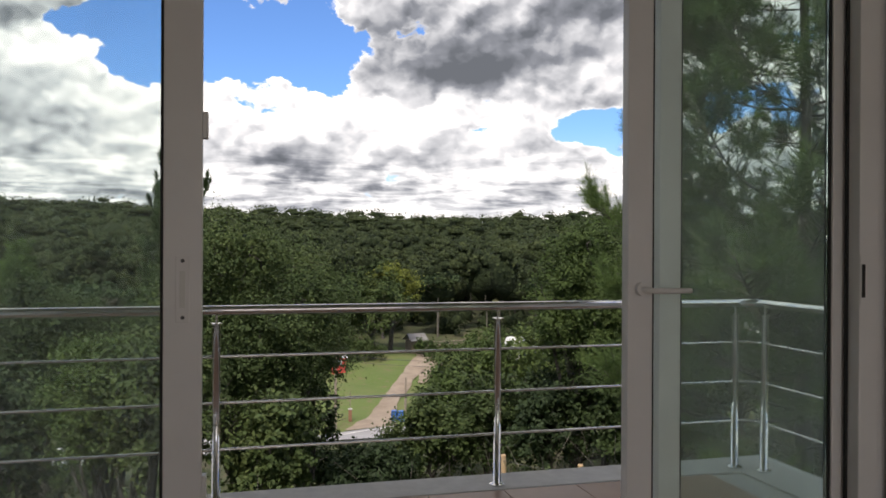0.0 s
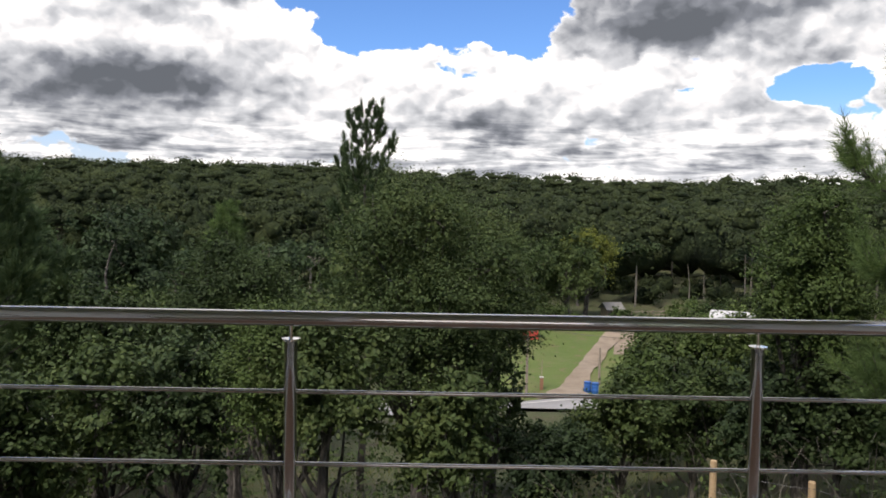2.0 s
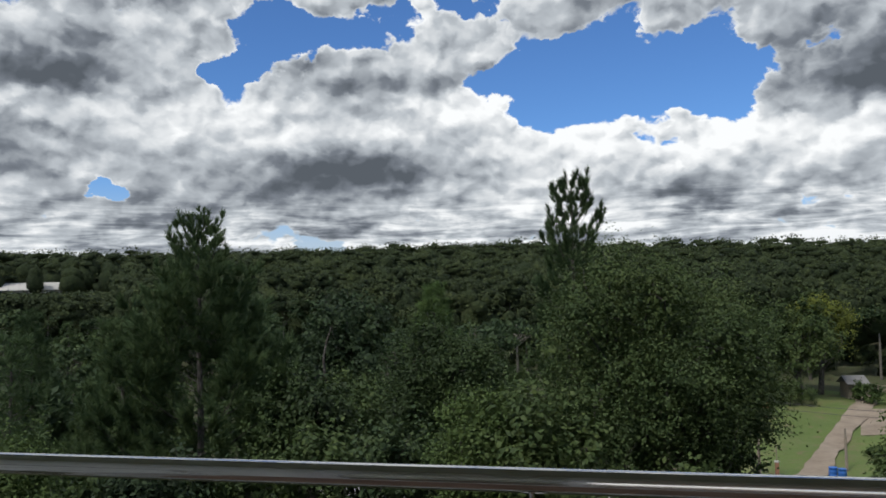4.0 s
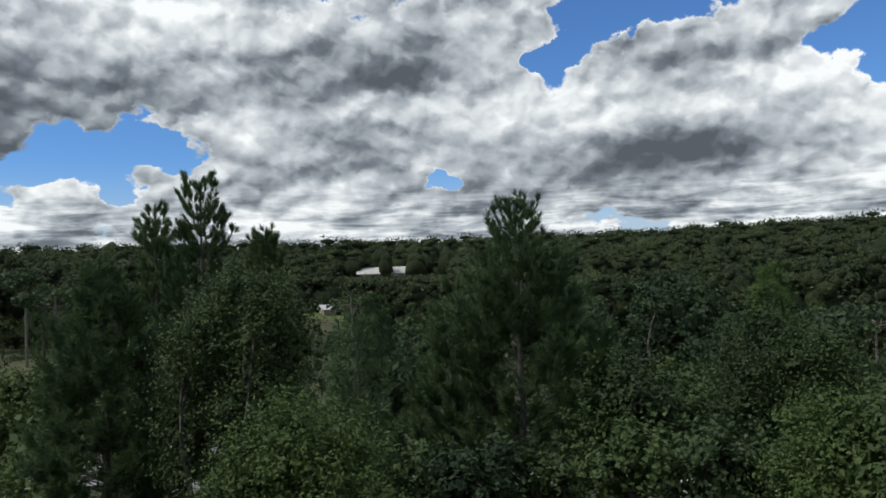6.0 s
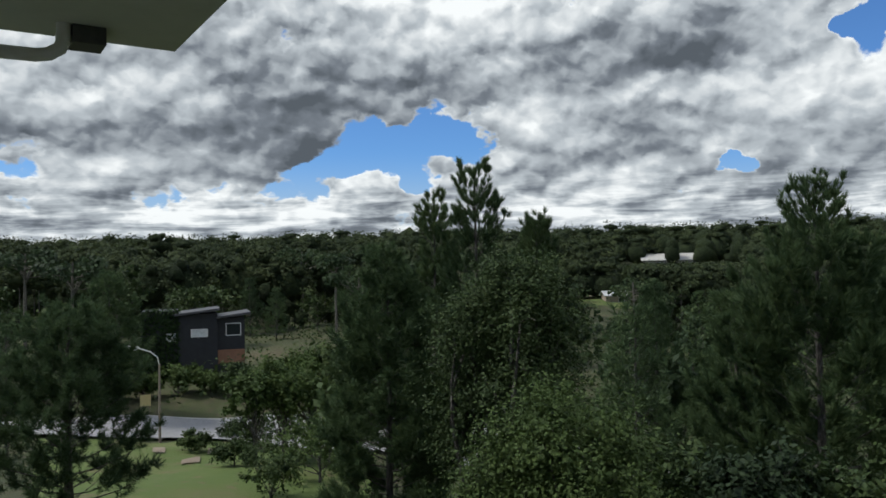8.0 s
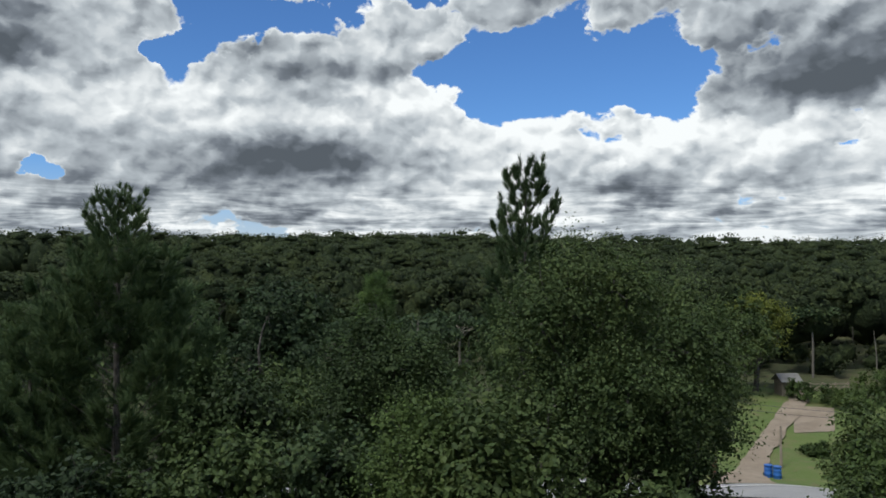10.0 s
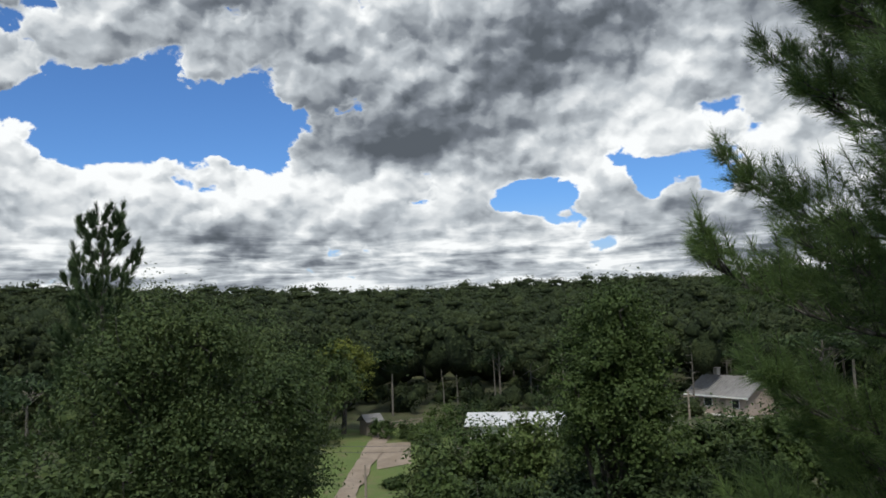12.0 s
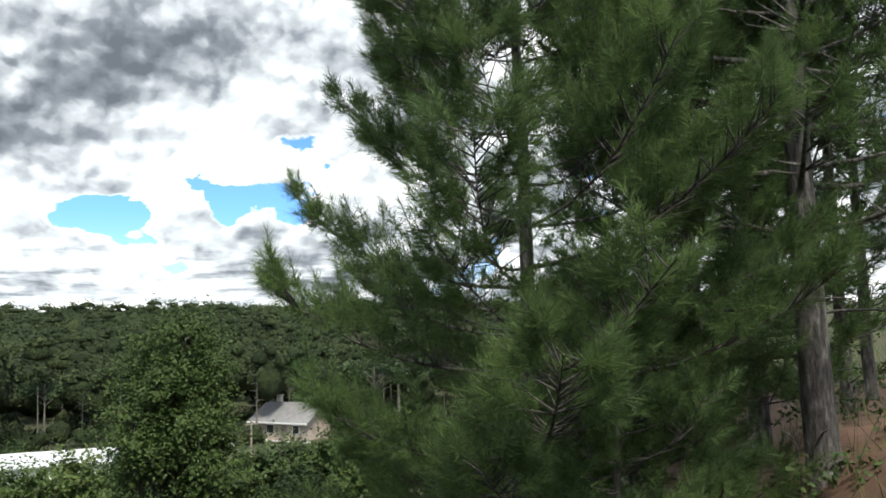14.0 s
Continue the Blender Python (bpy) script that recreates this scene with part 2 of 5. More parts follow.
def build_ground(w):
    p = world_pos(w)
    a, b, c = w.noise(p, 0.12, 4), w.noise(p, 1.3, 6, 0.65), w.noise(p, 14, 4, 0.7)
    col = w.ramp(a, [(0.3, (0.030, 0.044, 0.016)), (0.55, (0.065, 0.080, 0.028)), (0.75, (0.115, 0.095, 0.05))])
    col = w.mix(w.smooth(b, 0.45, 0.7), col, rgb(0.085, 0.066, 0.042))
    return principled(w, w.mix(w.m("MULTIPLY", c, 0.5), col, rgb(0.035, 0.045, 0.016)), 0.95, bump=c, strength=0.6, dist=0.1)


def build_lawn(w):
    p = world_pos(w)
    a, b, c = w.noise(p, 0.16, 4, 0.6), w.noise(p, 1.1, 5, 0.65), w.noise(p, 22, 4, 0.7)
    col = w.ramp(a, [(0.3, (0.080, 0.130, 0.028)), (0.52, (0.108, 0.152, 0.036)), (0.70, (0.17, 0.155, 0.070))])
    col = w.mix(w.smooth(b, 0.53, 0.70), col, rgb(0.16, 0.13, 0.07))
    return principled(w, w.mix(w.m("MULTIPLY", c, 0.45), col, rgb(0.055, 0.085, 0.02)), 0.95, bump=c, strength=0.5, dist=0.05)


def build_dirt(w):
    p = world_pos(w)
    a, b = w.noise(p, 0.5, 5, 0.65), w.noise(p, 7, 5, 0.7)
    col = w.ramp(a, [(0.3, (0.20, 0.155, 0.115)), (0.7, (0.36, 0.295, 0.235))])
    return principled(w, w.mix(w.m("MULTIPLY", b, 0.5), col, rgb(0.17, 0.14, 0.10)), 0.95, bump=b, strength=0.6, dist=0.05)


def speckle(name, c0, c1, scale, rough, bump=0.2):
    def build(w):
        c = obj_coord(w)
        n, big = w.noise(c, scale, 6, 0.65), w.noise(c, scale * 0.07, 4, 0.6)
        f = w.m("ADD", w.m("MULTIPLY", n, 0.55), w.m("MULTIPLY", big, 0.45))
        return principled(w, w.ramp(f, [(0.32, c0), (0.68, c1)]), rough, bump=n, strength=bump, dist=0.01)
    return material(name, build)


GROUND, LAWN, DIRT = material("woodland_ground", build_ground), material("lawn", build_lawn), material("dirt_drive", build_dirt)
ASPHALT = speckle("asphalt", (0.22, 0.22, 0.225), (0.33, 0.33, 0.34), 6, 0.9)
CONCRETE = speckle("concrete", (0.40, 0.39, 0.37), (0.58, 0.57, 0.54), 9, 0.85)
PLASTER = speckle("painted_plaster", (0.70, 0.71, 0.68), (0.80, 0.80, 0.77), 12, 0.8, 0.08)
SOFFIT = speckle("soffit_paint", (0.60, 0.63, 0.58), (0.70, 0.72, 0.67), 5, 0.8, 0.06)
FRAME = speckle("white_window_profile", (0.72, 0.71, 0.71), (0.80, 0.79, 0.79), 3, 0.35, 0.03)
RUBBER = speckle("black_gasket", (0.012, 0.012, 0.013), (0.03, 0.03, 0.03), 20, 0.7)
DARK_METAL = speckle("dark_steel", (0.04, 0.04, 0.045), (0.10, 0.10, 0.11), 20, 0.5)
WHITE_ROOF = speckle("white_sheet_roof", (0.46, 0.47, 0.48), (0.62, 0.63, 0.64), 1.2, 0.5)
FIBRE_ROOF = speckle("weathered_fibre_roof", (0.13, 0.128, 0.125), (0.27, 0.265, 0.26), 1.6, 0.9)
BEIGE = speckle("beige_wall_paint", (0.36, 0.29, 0.25), (0.46, 0.38, 0.33), 2, 0.85)
BLACK_WALL = speckle("charcoal_wall_paint", (0.014, 0.015, 0.019), (0.028, 0.030, 0.036), 2, 0.7)
BRICK_RED = speckle("brick_wall", (0.20, 0.10, 0.06), (0.32, 0.17, 0.11), 5, 0.9)
RED_PAINT = speckle("red_paint", (0.42, 0.05, 0.04), (0.55, 0.09, 0.07), 4, 0.7)
BLUE_PLASTIC = speckle("blue_plastic", (0.02, 0.10, 0.36), (0.04, 0.16, 0.50), 4, 0.45)
GREY_WOOD = speckle("weathered_wood", (0.16, 0.13, 0.10), (0.34, 0.29, 0.24), 9, 0.9)
PALE_WOOD = speckle("fresh_fence_wood", (0.36, 0.25, 0.14), (0.55, 0.41, 0.26), 12, 0.85)
WOOD_FLOOR = speckle("room_floor", (0.22, 0.15, 0.10), (0.34, 0.24, 0.16), 6, 0.45)
IVY = leaf_material("ivy", (0.02, 0.04, 0.012), (0.035, 0.065, 0.02), (0.07, 0.10, 0.03))
PVC = speckle("white_pvc_pipe", (0.62, 0.62, 0.60), (0.74, 0.74, 0.71), 8, 0.45)
LAMP_GLASS = speckle("lamp_cover", (0.75, 0.76, 0.74), (0.85, 0.86, 0.84), 8, 0.3)
YELLOW = speckle("yellow_board", (0.55, 0.45, 0.20), (0.65, 0.55, 0.28), 6, 0.7)
RED_EARTH = speckle("needle_litter", (0.07, 0.04, 0.026), (0.17, 0.095, 0.06), 4, 0.95, 0.6)


def build_steel(w):
    c = obj_coord(w)
    n = w.noise(c, 60, 4, 0.6)
    return principled(w, rgb(0.72, 0.70, 0.69), w.m("MULTIPLY_ADD", n, 0.08, 0.05), 1.0)


STEEL = material("polished_steel", build_steel)


def build_tile(w):
    c = world_pos(w)
    oi = w.add("ShaderNodeObjectInfo")
    n, big = w.noise(c, 30, 5, 0.6), w.noise(c, 4, 4, 0.6)
    col = w.ramp(w.m("ADD", w.m("MULTIPLY", big, 0.7), w.m("MULTIPLY", oi.outputs["Random"], 0.3)), [(0.3, (0.27, 0.165, 0.115)), (0.75, (0.40, 0.265, 0.19))])
    return principled(w, w.mix(w.m("MULTIPLY", n, 0.3), col, rgb(0.34, 0.24, 0.18)), w.m("MULTIPLY_ADD", big, 0.2, 0.3), bump=n, strength=0.08, dist=0.004)


TILE = material("terracotta_tile", build_tile)


def build_glass(w):
    """Slightly green pane with a thin film of dust."""
    c = obj_coord(w)
    g = w.add("ShaderNodeBsdfGlass")
    g.inputs["Color"].default_value, g.inputs["Roughness"].default_value, g.inputs["IOR"].default_value = rgb(0.93, 0.975, 0.955), 0.0, 1.45
    d = w.add("ShaderNodeBsdfTranslucent")
    d.inputs["Color"].default_value = rgb(0.60, 0.68, 0.64)
    dust = w.m("MULTIPLY_ADD", w.smooth(w.noise(c, 2.2, 5, 0.65), 0.4, 0.75), 0.05, 0.035)
    drops = w.smooth(w.noise(c, 55, 1, 0.4), 0.74, 0.80, 0.0, 0.5)
    mx = w.add("ShaderNodeMixShader")
    w.put(mx.inputs[0], w.m("ADD", dust, w.m("MULTIPLY", drops, w.smooth(w.noise(c, 3, 2), 0.55, 0.7))))
    w.put(mx.inputs[1], g.outputs[0]), w.put(mx.inputs[2], d.outputs[0])
    return mx.outputs[0]


GLASS = material("green_tinted_glass", build_glass)
PANE = material("window_pane", lambda w: principled(w, rgb(0.03, 0.035, 0.04), 0.06, spec=0.8))
BRIGHT_PANE = material("curtained_pane", lambda w: principled(w, w.ramp(w.noise(obj_coord(w), 4, 3), [(0.3, (0.55, 0.57, 0.58)), (0.7, (0.75, 0.76, 0.77))]), 0.2))


# ---------------------------------------------------------------- mesh helpers
def finish(name, bm, mat, smooth_shade=False):
    me = bpy.data.meshes.new(name)
    bm.to_mesh(me)
    bm.free()
    me.materials.append(mat)
    if smooth_shade:
        me.polygons.foreach_set("use_smooth", [True] * len(me.polygons))
    return me


def part(name, bm, mat, parent, label="", smooth_shade=False):
    ob = new(name, finish(name, bm, mat, smooth_shade))
    ob.parent = parent
    if label:
        tagged(ob, label)
    return ob


def thing(name, place, label, category, group="", kind="", turn=0.0):
    ob = new(name)
    ob.matrix_world = pose(*place, 0, 0, turn)
    return tagged(ob, label, category, group, kind)


def box(bm, x0, x1, y0, y1, z0, z1, bevel=0.0):
    m = Matrix.Translation(((x0 + x1) / 2, (y0 + y1) / 2, (z0 + z1) / 2)) @ Matrix.Diagonal((x1 - x0, y1 - y0, z1 - z0, 1))
    made = bmesh.ops.create_cube(bm, size=1, matrix=m)
    if bevel:
        edges = list({e for v in made["verts"] for e in v.link_edges})
        bmesh.ops.bevel(bm, geom=edges, offset=bevel, segments=2, profile=0.5, affect="EDGES")
    return bm


def boxes(*items, bevel=0.0):
    bm = bmesh.new()
    for it in items:
        box(bm, *it, bevel=bevel)
    return bm


def tube(bm, pts, radii, sides=8, caps=True):
    """A swept round bar through pts."""
    pts = [Vector(p) for p in pts]
    if not hasattr(radii, "__len__"):
        radii = [radii] * len(pts)
    rings, ref = [], None
    for i, p in enumerate(pts):
        d = (pts[min(i + 1, len(pts) - 1)] - pts[max(i - 1, 0)]).normalized()
        if ref is None:
            ref = Vector((0, 0, 1)) if abs(d.z) < 0.9 else Vector((1, 0, 0))
        a = d.cross(ref).normalized()
        b = d.cross(a).normalized()
        ref = a.cross(d)
        rings.append([bm.verts.new(p + (a * math.cos(k) + b * math.sin(k)) * radii[i]) for k in [2 * math.pi * j / sides for j in range(sides)]])
    for r0, r1 in zip(rings, rings[1:]):
        for j in range(sides):
            bm.faces.new((r0[j], r0[(j + 1) % sides], r1[(j + 1) % sides], r1[j]))
    if caps:
        bm.faces.new(rings[0]), bm.faces.new(rings[-1][::-1])
    return bm


def bar(pts, radii, sides=8):
    return tube(bmesh.new(), pts, radii, sides)


def soup(name, verts, size, mat):
    """A mesh of loose faces, size corners each, from an array of corners."""
    verts = np.asarray(verts, dtype=np.float32).reshape(-1, 3)
    n = len(verts) // size
    me = bpy.data.meshes.new(name)
    me.vertices.add(len(verts))
    me.vertices.foreach_set("co", verts.ravel())
    me.loops.add(len(verts))
    me.loops.foreach_set("vertex_index", np.arange(len(verts), dtype=np.int32))
    me.polygons.add(n)
    me.polygons.foreach_set("loop_start", np.arange(0, n * size, size, dtype=np.int32))
    me.update(calc_edges=True)
    me.materials.append(mat)
    return me


def unit(a):
    return a / np.maximum(np.linalg.norm(a, axis=-1, keepdims=True), 1e-9)


def leaf_faces(rng, pos, out, size, lean=0.55):
    """A folded, pointed leaf (a four-sided face) at each place, roughly facing outwards."""
    n = len(pos)
    nor = unit(out * lean + np.array([0, 0, 0.35]) + rng.normal(0, 0.45, (n, 3)))
    t = unit(np.cross(nor, rng.normal(0, 1, (n, 3))))
    b = np.cross(nor, t)
    s = (size * rng.uniform(0.6, 1.25, n))[:, None]
    bend = nor * s * rng.uniform(-0.15, 0.15, n)[:, None]
    return np.stack([pos - t * s * 0.5, pos + b * s * 0.3 + bend, pos + t * s * 0.55, pos - b * s * 0.3 + bend], axis=1)


def needle_faces(rng, tips, axis, brush, length, count, width, tight=1.0):
    """Bottlebrush shoots: needles (three-sided faces) slanting forward all round the outer part of each shoot."""
    n = len(tips) * count
    ax, p = np.repeat(unit(axis), count, axis=0), np.repeat(tips, count, axis=0)
    u = rng.random((n, 1)) ** 0.8
    L = np.repeat(length, count)[:, None] * rng.uniform(0.75, 1.1, (n, 1))
    side = unit(np.cross(ax, rng.normal(0, 1, (n, 3))))
    spread = (0.42 + 0.80 * u) * rng.uniform(0.7, 1.2, (n, 1)) * tight
    d = unit(ax * np.cos(spread) + side * np.sin(spread))
    root = p - ax * np.repeat(brush, count)[:, None] * u
    wv = unit(np.cross(d, rng.normal(0, 1, (n, 3)))) * width
    return np.stack([root - wv, root + wv, root + d * L - np.array([0, 0, 0.05]) * L], axis=1)


# ---------------------------------------------------------------- the lie of the land
def ease(v):
    v = np.clip(v, 0, 1)
    return v * v * (3 - 2 * v)


def ground_z(x, y):
    x, y = np.asarray(x, float), np.asarray(y, float)
    r = np.hypot(x, y + 1)
    az = np.degrees(np.arctan2(-x, y + 1))
    u = 0.94 * y - 0.5 * x
    near = np.interp(u, [-40, -3.2, 0, 5.7, 20, 37, 52, 80], [6, 0, -2.2, -4, -6.8, -9.0, -13.4, -14])
    left = ease((az - 20) / 45)
    near = near - 2.6 * np.exp(-((u - 35) / 9) ** 2) * ease((14 - az) / 12) * ease((az + 34) / 12)
    valley = -13.4 + 5.6 * left + 0.033 * (np.minimum(r, 115) - 60)
    z = near + (valley - near) * ease((r - 48) / 16)
    hill = 23 + 2.5 * np.sin(np.radians(az * 3.1 + 20)) + 1.5 * np.sin(np.radians(az * 7.3))
    z = z + hill * ease((r - 112) / 400) * (1 - 0.15 * left)
    z = z + np.clip((r - 500) / 2500, 0, 1) * 6
    inside = ease((6 - x) / 2) * ease((x + 11) / 2) * ease((1.5 - y) / 1.5) * ease((y + 12) / 2)
    z = z + (np.minimum(z, -1.2) - z) * inside
    bump = 0.25 * np.sin(x * 0.21 + 1) * np.cos(y * 0.17) + 0.12 * np.sin(x * 0.6 + y * 0.45)
    return z + bump * ease((r - 6) / 15)


def gz(x, y):
    return float(ground_z(x, y))


def polar(az, d):
    """A place d metres off in the direction az (degrees to the left of straight ahead)."""
    return -d * math.sin(radians(az)), -0.25 + d * math.cos(radians(az))


def sheet(name, xs, ys, lift, mat, label, category):
    """A sheet draped over the ground; xs, ys are grids."""
    z = ground_z(xs, ys) + lift
    n, m = xs.shape
    verts = np.stack([xs, ys, z], -1).reshape(-1, 3)
    idx = np.arange(n * m).reshape(n, m)
    faces = np.stack([idx[:-1, :-1], idx[1:, :-1], idx[1:, 1:], idx[:-1, 1:]], -1).reshape(-1, 4)
    me = bpy.data.meshes.new(name)
    me.from_pydata(verts.tolist(), [], faces.tolist())
    me.materials.append(mat)
    me.polygons.foreach_set("use_smooth", [True] * len(me.polygons))
    return tagged(new(name, me), label, category, kind="structure")


def ribbon(name, pts, widths, lift, mat, label, category, ragged=1.0):
    """A strip of ground along a line of places."""
    pts = np.array(pts, float)
    t = np.linspace(0, len(pts) - 1, len(pts) * 10)
    k = np.arange(len(pts))
    cx, cy, wd = np.interp(t, k, pts[:, 0]), np.interp(t, k, pts[:, 1]), np.interp(t, k, widths)
    ker = np.ones(9) / 9
    cx, cy = np.convolve(np.pad(cx, 4, "edge"), ker, "valid"), np.convolve(np.pad(cy, 4, "edge"), ker, "valid")
    dx, dy = np.gradient(cx), np.gradient(cy)
    ln = np.hypot(dx, dy)
    nx, ny = -dy / ln, dx / ln
    s = np.linspace(-0.5, 0.5, 7)
    wob = 1 + ragged * (0.10 * np.sin(t * 5.0) + 0.06 * np.sin(t * 13.0))
    xs = cx[:, None] + nx[:, None] * s * (wd * wob)[:, None]
    ys = cy[:, None] + ny[:, None] * s * (wd * wob)[:, None]
    return sheet(name, xs, ys, lift, mat, label, category)


def patch(name, az0, az1, r0, r1, lift, mat, label, category):
    a, r = np.meshgrid(np.radians(np.linspace(az0, az1, 40)), np.linspace(r0, r1, 40), indexing="ij")
    rr = r + 1.2 * np.sin(a * 60) * (np.abs(np.linspace(-1, 1, 40))[None, :] ** 4)
    return sheet(name, -rr * np.sin(a), -1 + rr * np.cos(a), lift, mat, label, category)


ang = np.radians(np.linspace(-180, 180, 241))
rad = np.concatenate([np.linspace(0.3, 20, 24), np.linspace(21.5, 130, 74), np.geomspace(135, 4500, 40)])
A_, R_ = np.meshgrid(ang, rad, indexing="ij")
sheet("ground", -R_ * np.sin(A_), -1 + R_ * np.cos(A_), 0.0, GROUND, "hillside ground of dark soil and rough grass", "ground")
patch("lawn", -19, -4.5, 58.7, 101, 0.12, LAWN, "green mown lawn sloping beside the dirt drive", "lawn")
patch("lawn", 62, 84, 24, 53.2, 0.06, LAWN, "patchy lawn with worn brown spots beside the street", "lawn")
ribbon("road", [polar(a, 56) for a in range(-40, 96, 4)], [5.6] * 34, 0.24, ASPHALT, "grey asphalt street curving through the valley", "road", 0.1)
ribbon("road_marking", [polar(a, 57.9) for a in range(-40, 30, 4)], [0.16] * 18, 0.30, PVC, "worn white edge line on the asphalt", "road marking", 0.1)
ribbon("driveway", [polar(-10.4, 58.4), polar(-10.9, 63), polar(-11.6, 69), polar(-12.4, 77), polar(-13.4, 86), polar(-14.2, 94), polar(-13.6, 100)],
       [4.2, 2.0, 1.7, 1.8, 2.0, 2.0, 1.9], 0.25, DIRT, "pale dirt drive with two worn wheel tracks", "driveway")
patch("bare_earth", -16.0, -13.6, 80, 91, 0.17, DIRT, "bare earth clearing beside the drive", "ground")
patch("needle_bed", -84, -62, 8, 20, 0.04, RED_EARTH, "reddish bed of fallen pine needles under the pines", "ground")


# ---------------------------------------------------------------- the house: room, door wall, balcony, roof
def structure(name, bm, mat, label, category):
    return tagged(new(name, finish(name, bm, mat)), label, category, kind="structure")


WALL_Y0, WALL_Y1 = -2.05, -1.80
structure("floor", boxes((-2.3, 3.5, -8.0, -2.05, -0.2, 0.0)), WOOD_FLOOR, "brown floor of the room behind the sliding door", "floor")
structure("ceiling", boxes((-2.3, 3.5, -8.0, -2.05, 3.0, 3.15)), PLASTER, "white plaster ceiling of the room", "ceiling")
structure("wall_back", boxes((-2.45, -0.45, -8.15, -8.0, -0.2, 3.15), (3.15, 3.65, -8.15, -8.0, -0.2, 3.15), (-0.45, 3.15, -8.15, -8.0, -0.2, 0.5), (-0.45, 3.15, -8.15, -8.0, 2.6, 3.15)), PLASTER, "white plaster wall with a wide window opening", "wall")
structure("wall_left", boxes((-2.45, -2.3, -8.0, -2.05, -0.2, 3.15)), PLASTER, "white plaster side wall of the room", "wall")
structure("wall_right", boxes((3.5, 3.65, -8.0, -2.05, -0.2, 3.15)), PLASTER, "white plaster side wall of the room", "wall")
structure("wall_front", boxes((-7.6, -1.32, WALL_Y0, WALL_Y1, -3.4, 3.68), (2.62, 3.65, WALL_Y0, WALL_Y1, -3.4, 3.68),
                              (-1.32, 2.62, WALL_Y0, WALL_Y1, 2.82, 3.68), (-1.32, 2.62, WALL_Y0, WALL_Y1, -3.4, -0.02)),
          PLASTER, "white plastered outer wall with a wide door opening", "wall")
structure("roof_slab", boxes((-8.0, 3.5, -8.4, 1.71, 3.70, 3.92), bevel=0.01), SOFFIT, "pale painted concrete roof overhang", "roof")
structure("balcony_slab", boxes((-1.95, 3.55, WALL_Y1, 0.20, -0.30, -0.012)), CONCRETE, "grey concrete balcony slab", "slab")
structure("balcony_kerb", boxes((-1.95, 3.55, -0.09, 0.215, -0.012, 0.004), (-1.95, -1.56, -1.8, -0.093, -0.012, 0.004), (3.16, 3.55, -1.8, -0.093, -0.012, 0.004), bevel=0.003),
          CONCRETE, "pale stone edging round the balcony", "edging")
structure("house_base", boxes((-1.7, 3.3, -8.0, -0.2, -6.0, -0.31)), PLASTER, "plastered storey under the balcony", "wall")

# added fill lamp in an assumed, unseen back window; brightens the door frames
window_fill = new("window_fill", bpy.data.lights.new("window_fill", "AREA"))
window_fill.data.shape, window_fill.data.size, window_fill.data.size_y, window_fill.data.energy = "RECTANGLE", 3.5, 2.0, 14
window_fill.matrix_world = look((1.35, -8.05, 1.55), (1.35, 0, 1.55))

pipe = thing("drain_pipe", (-7.66, 0.86, 3.70), "white plastic drain pipe with an elbow under the roof overhang", "pipe")
part("outlet_box", boxes((-0.16, 0.16, -0.14, 0.14, -0.16, 0.0), bevel=0.01), DARK_METAL, pipe, "dark outlet box")
bm = bmesh.new()
tube(bm, [(0.10, -0.20, 0.0), (0.10, -0.20, -0.14), (0.10, -0.23, -0.22), (0.10, -0.32, -0.28), (0.10, -0.42, -0.30), (0.10, -1.6, -0.32)], 0.06, 14)
part("pipe_run", bm, PVC, pipe, smooth_shade=True)
part("pipe_collar", bar([(0.10, -0.2, -0.10), (0.10, -0.2, -0.17)], 0.066, 14), PVC, pipe)

# ---- sliding door: frame and leaves
door_frame = tagged(thing("door_1", (0, 0, 0), "white sliding glass door standing open onto a balcony", "door"), kind="structure")
part("track", boxes((-1.32, 2.62, -2.02, -1.82, -0.02, 0.012), bevel=0.003), FRAME, door_frame)
part("head", boxes((-1.32, 2.62, -2.02, -1.82, 2.76, 2.82), bevel=0.004), FRAME, door_frame)
part("jamb", boxes((-1.32, -1.26, -2.02, -1.82, 0.012, 2.76), bevel=0.004), FRAME, door_frame)
part("jamb", boxes((2.36, 2.62, -2.02, -1.82, 0.012, 2.76), (2.275, 2.36, -2.03, -1.962, 0.012, 2.76), bevel=0.004), FRAME, door_frame)
part("strike_plate", boxes((2.276, 2.300, -2.034, -2.030, 1.19, 1.37), bevel=0.001), FRAME, door_frame)
# no real opening: the slot's inner darkness is a black block on the plate
part("strike_slot", boxes((2.281, 2.295, -2.037, -2.034, 1.22, 1.34), bevel=0.001), RUBBER, door_frame)
part("brush_seal", boxes((2.266, 2.2745, -1.978, -1.966, 0.012, 2.76)), RUBBER, door_frame, "black brush seal")
part("casing", boxes((2.385, 2.74, -2.075, -2.052, 0.0, 2.90), bevel=0.003), FRAME, door_frame)


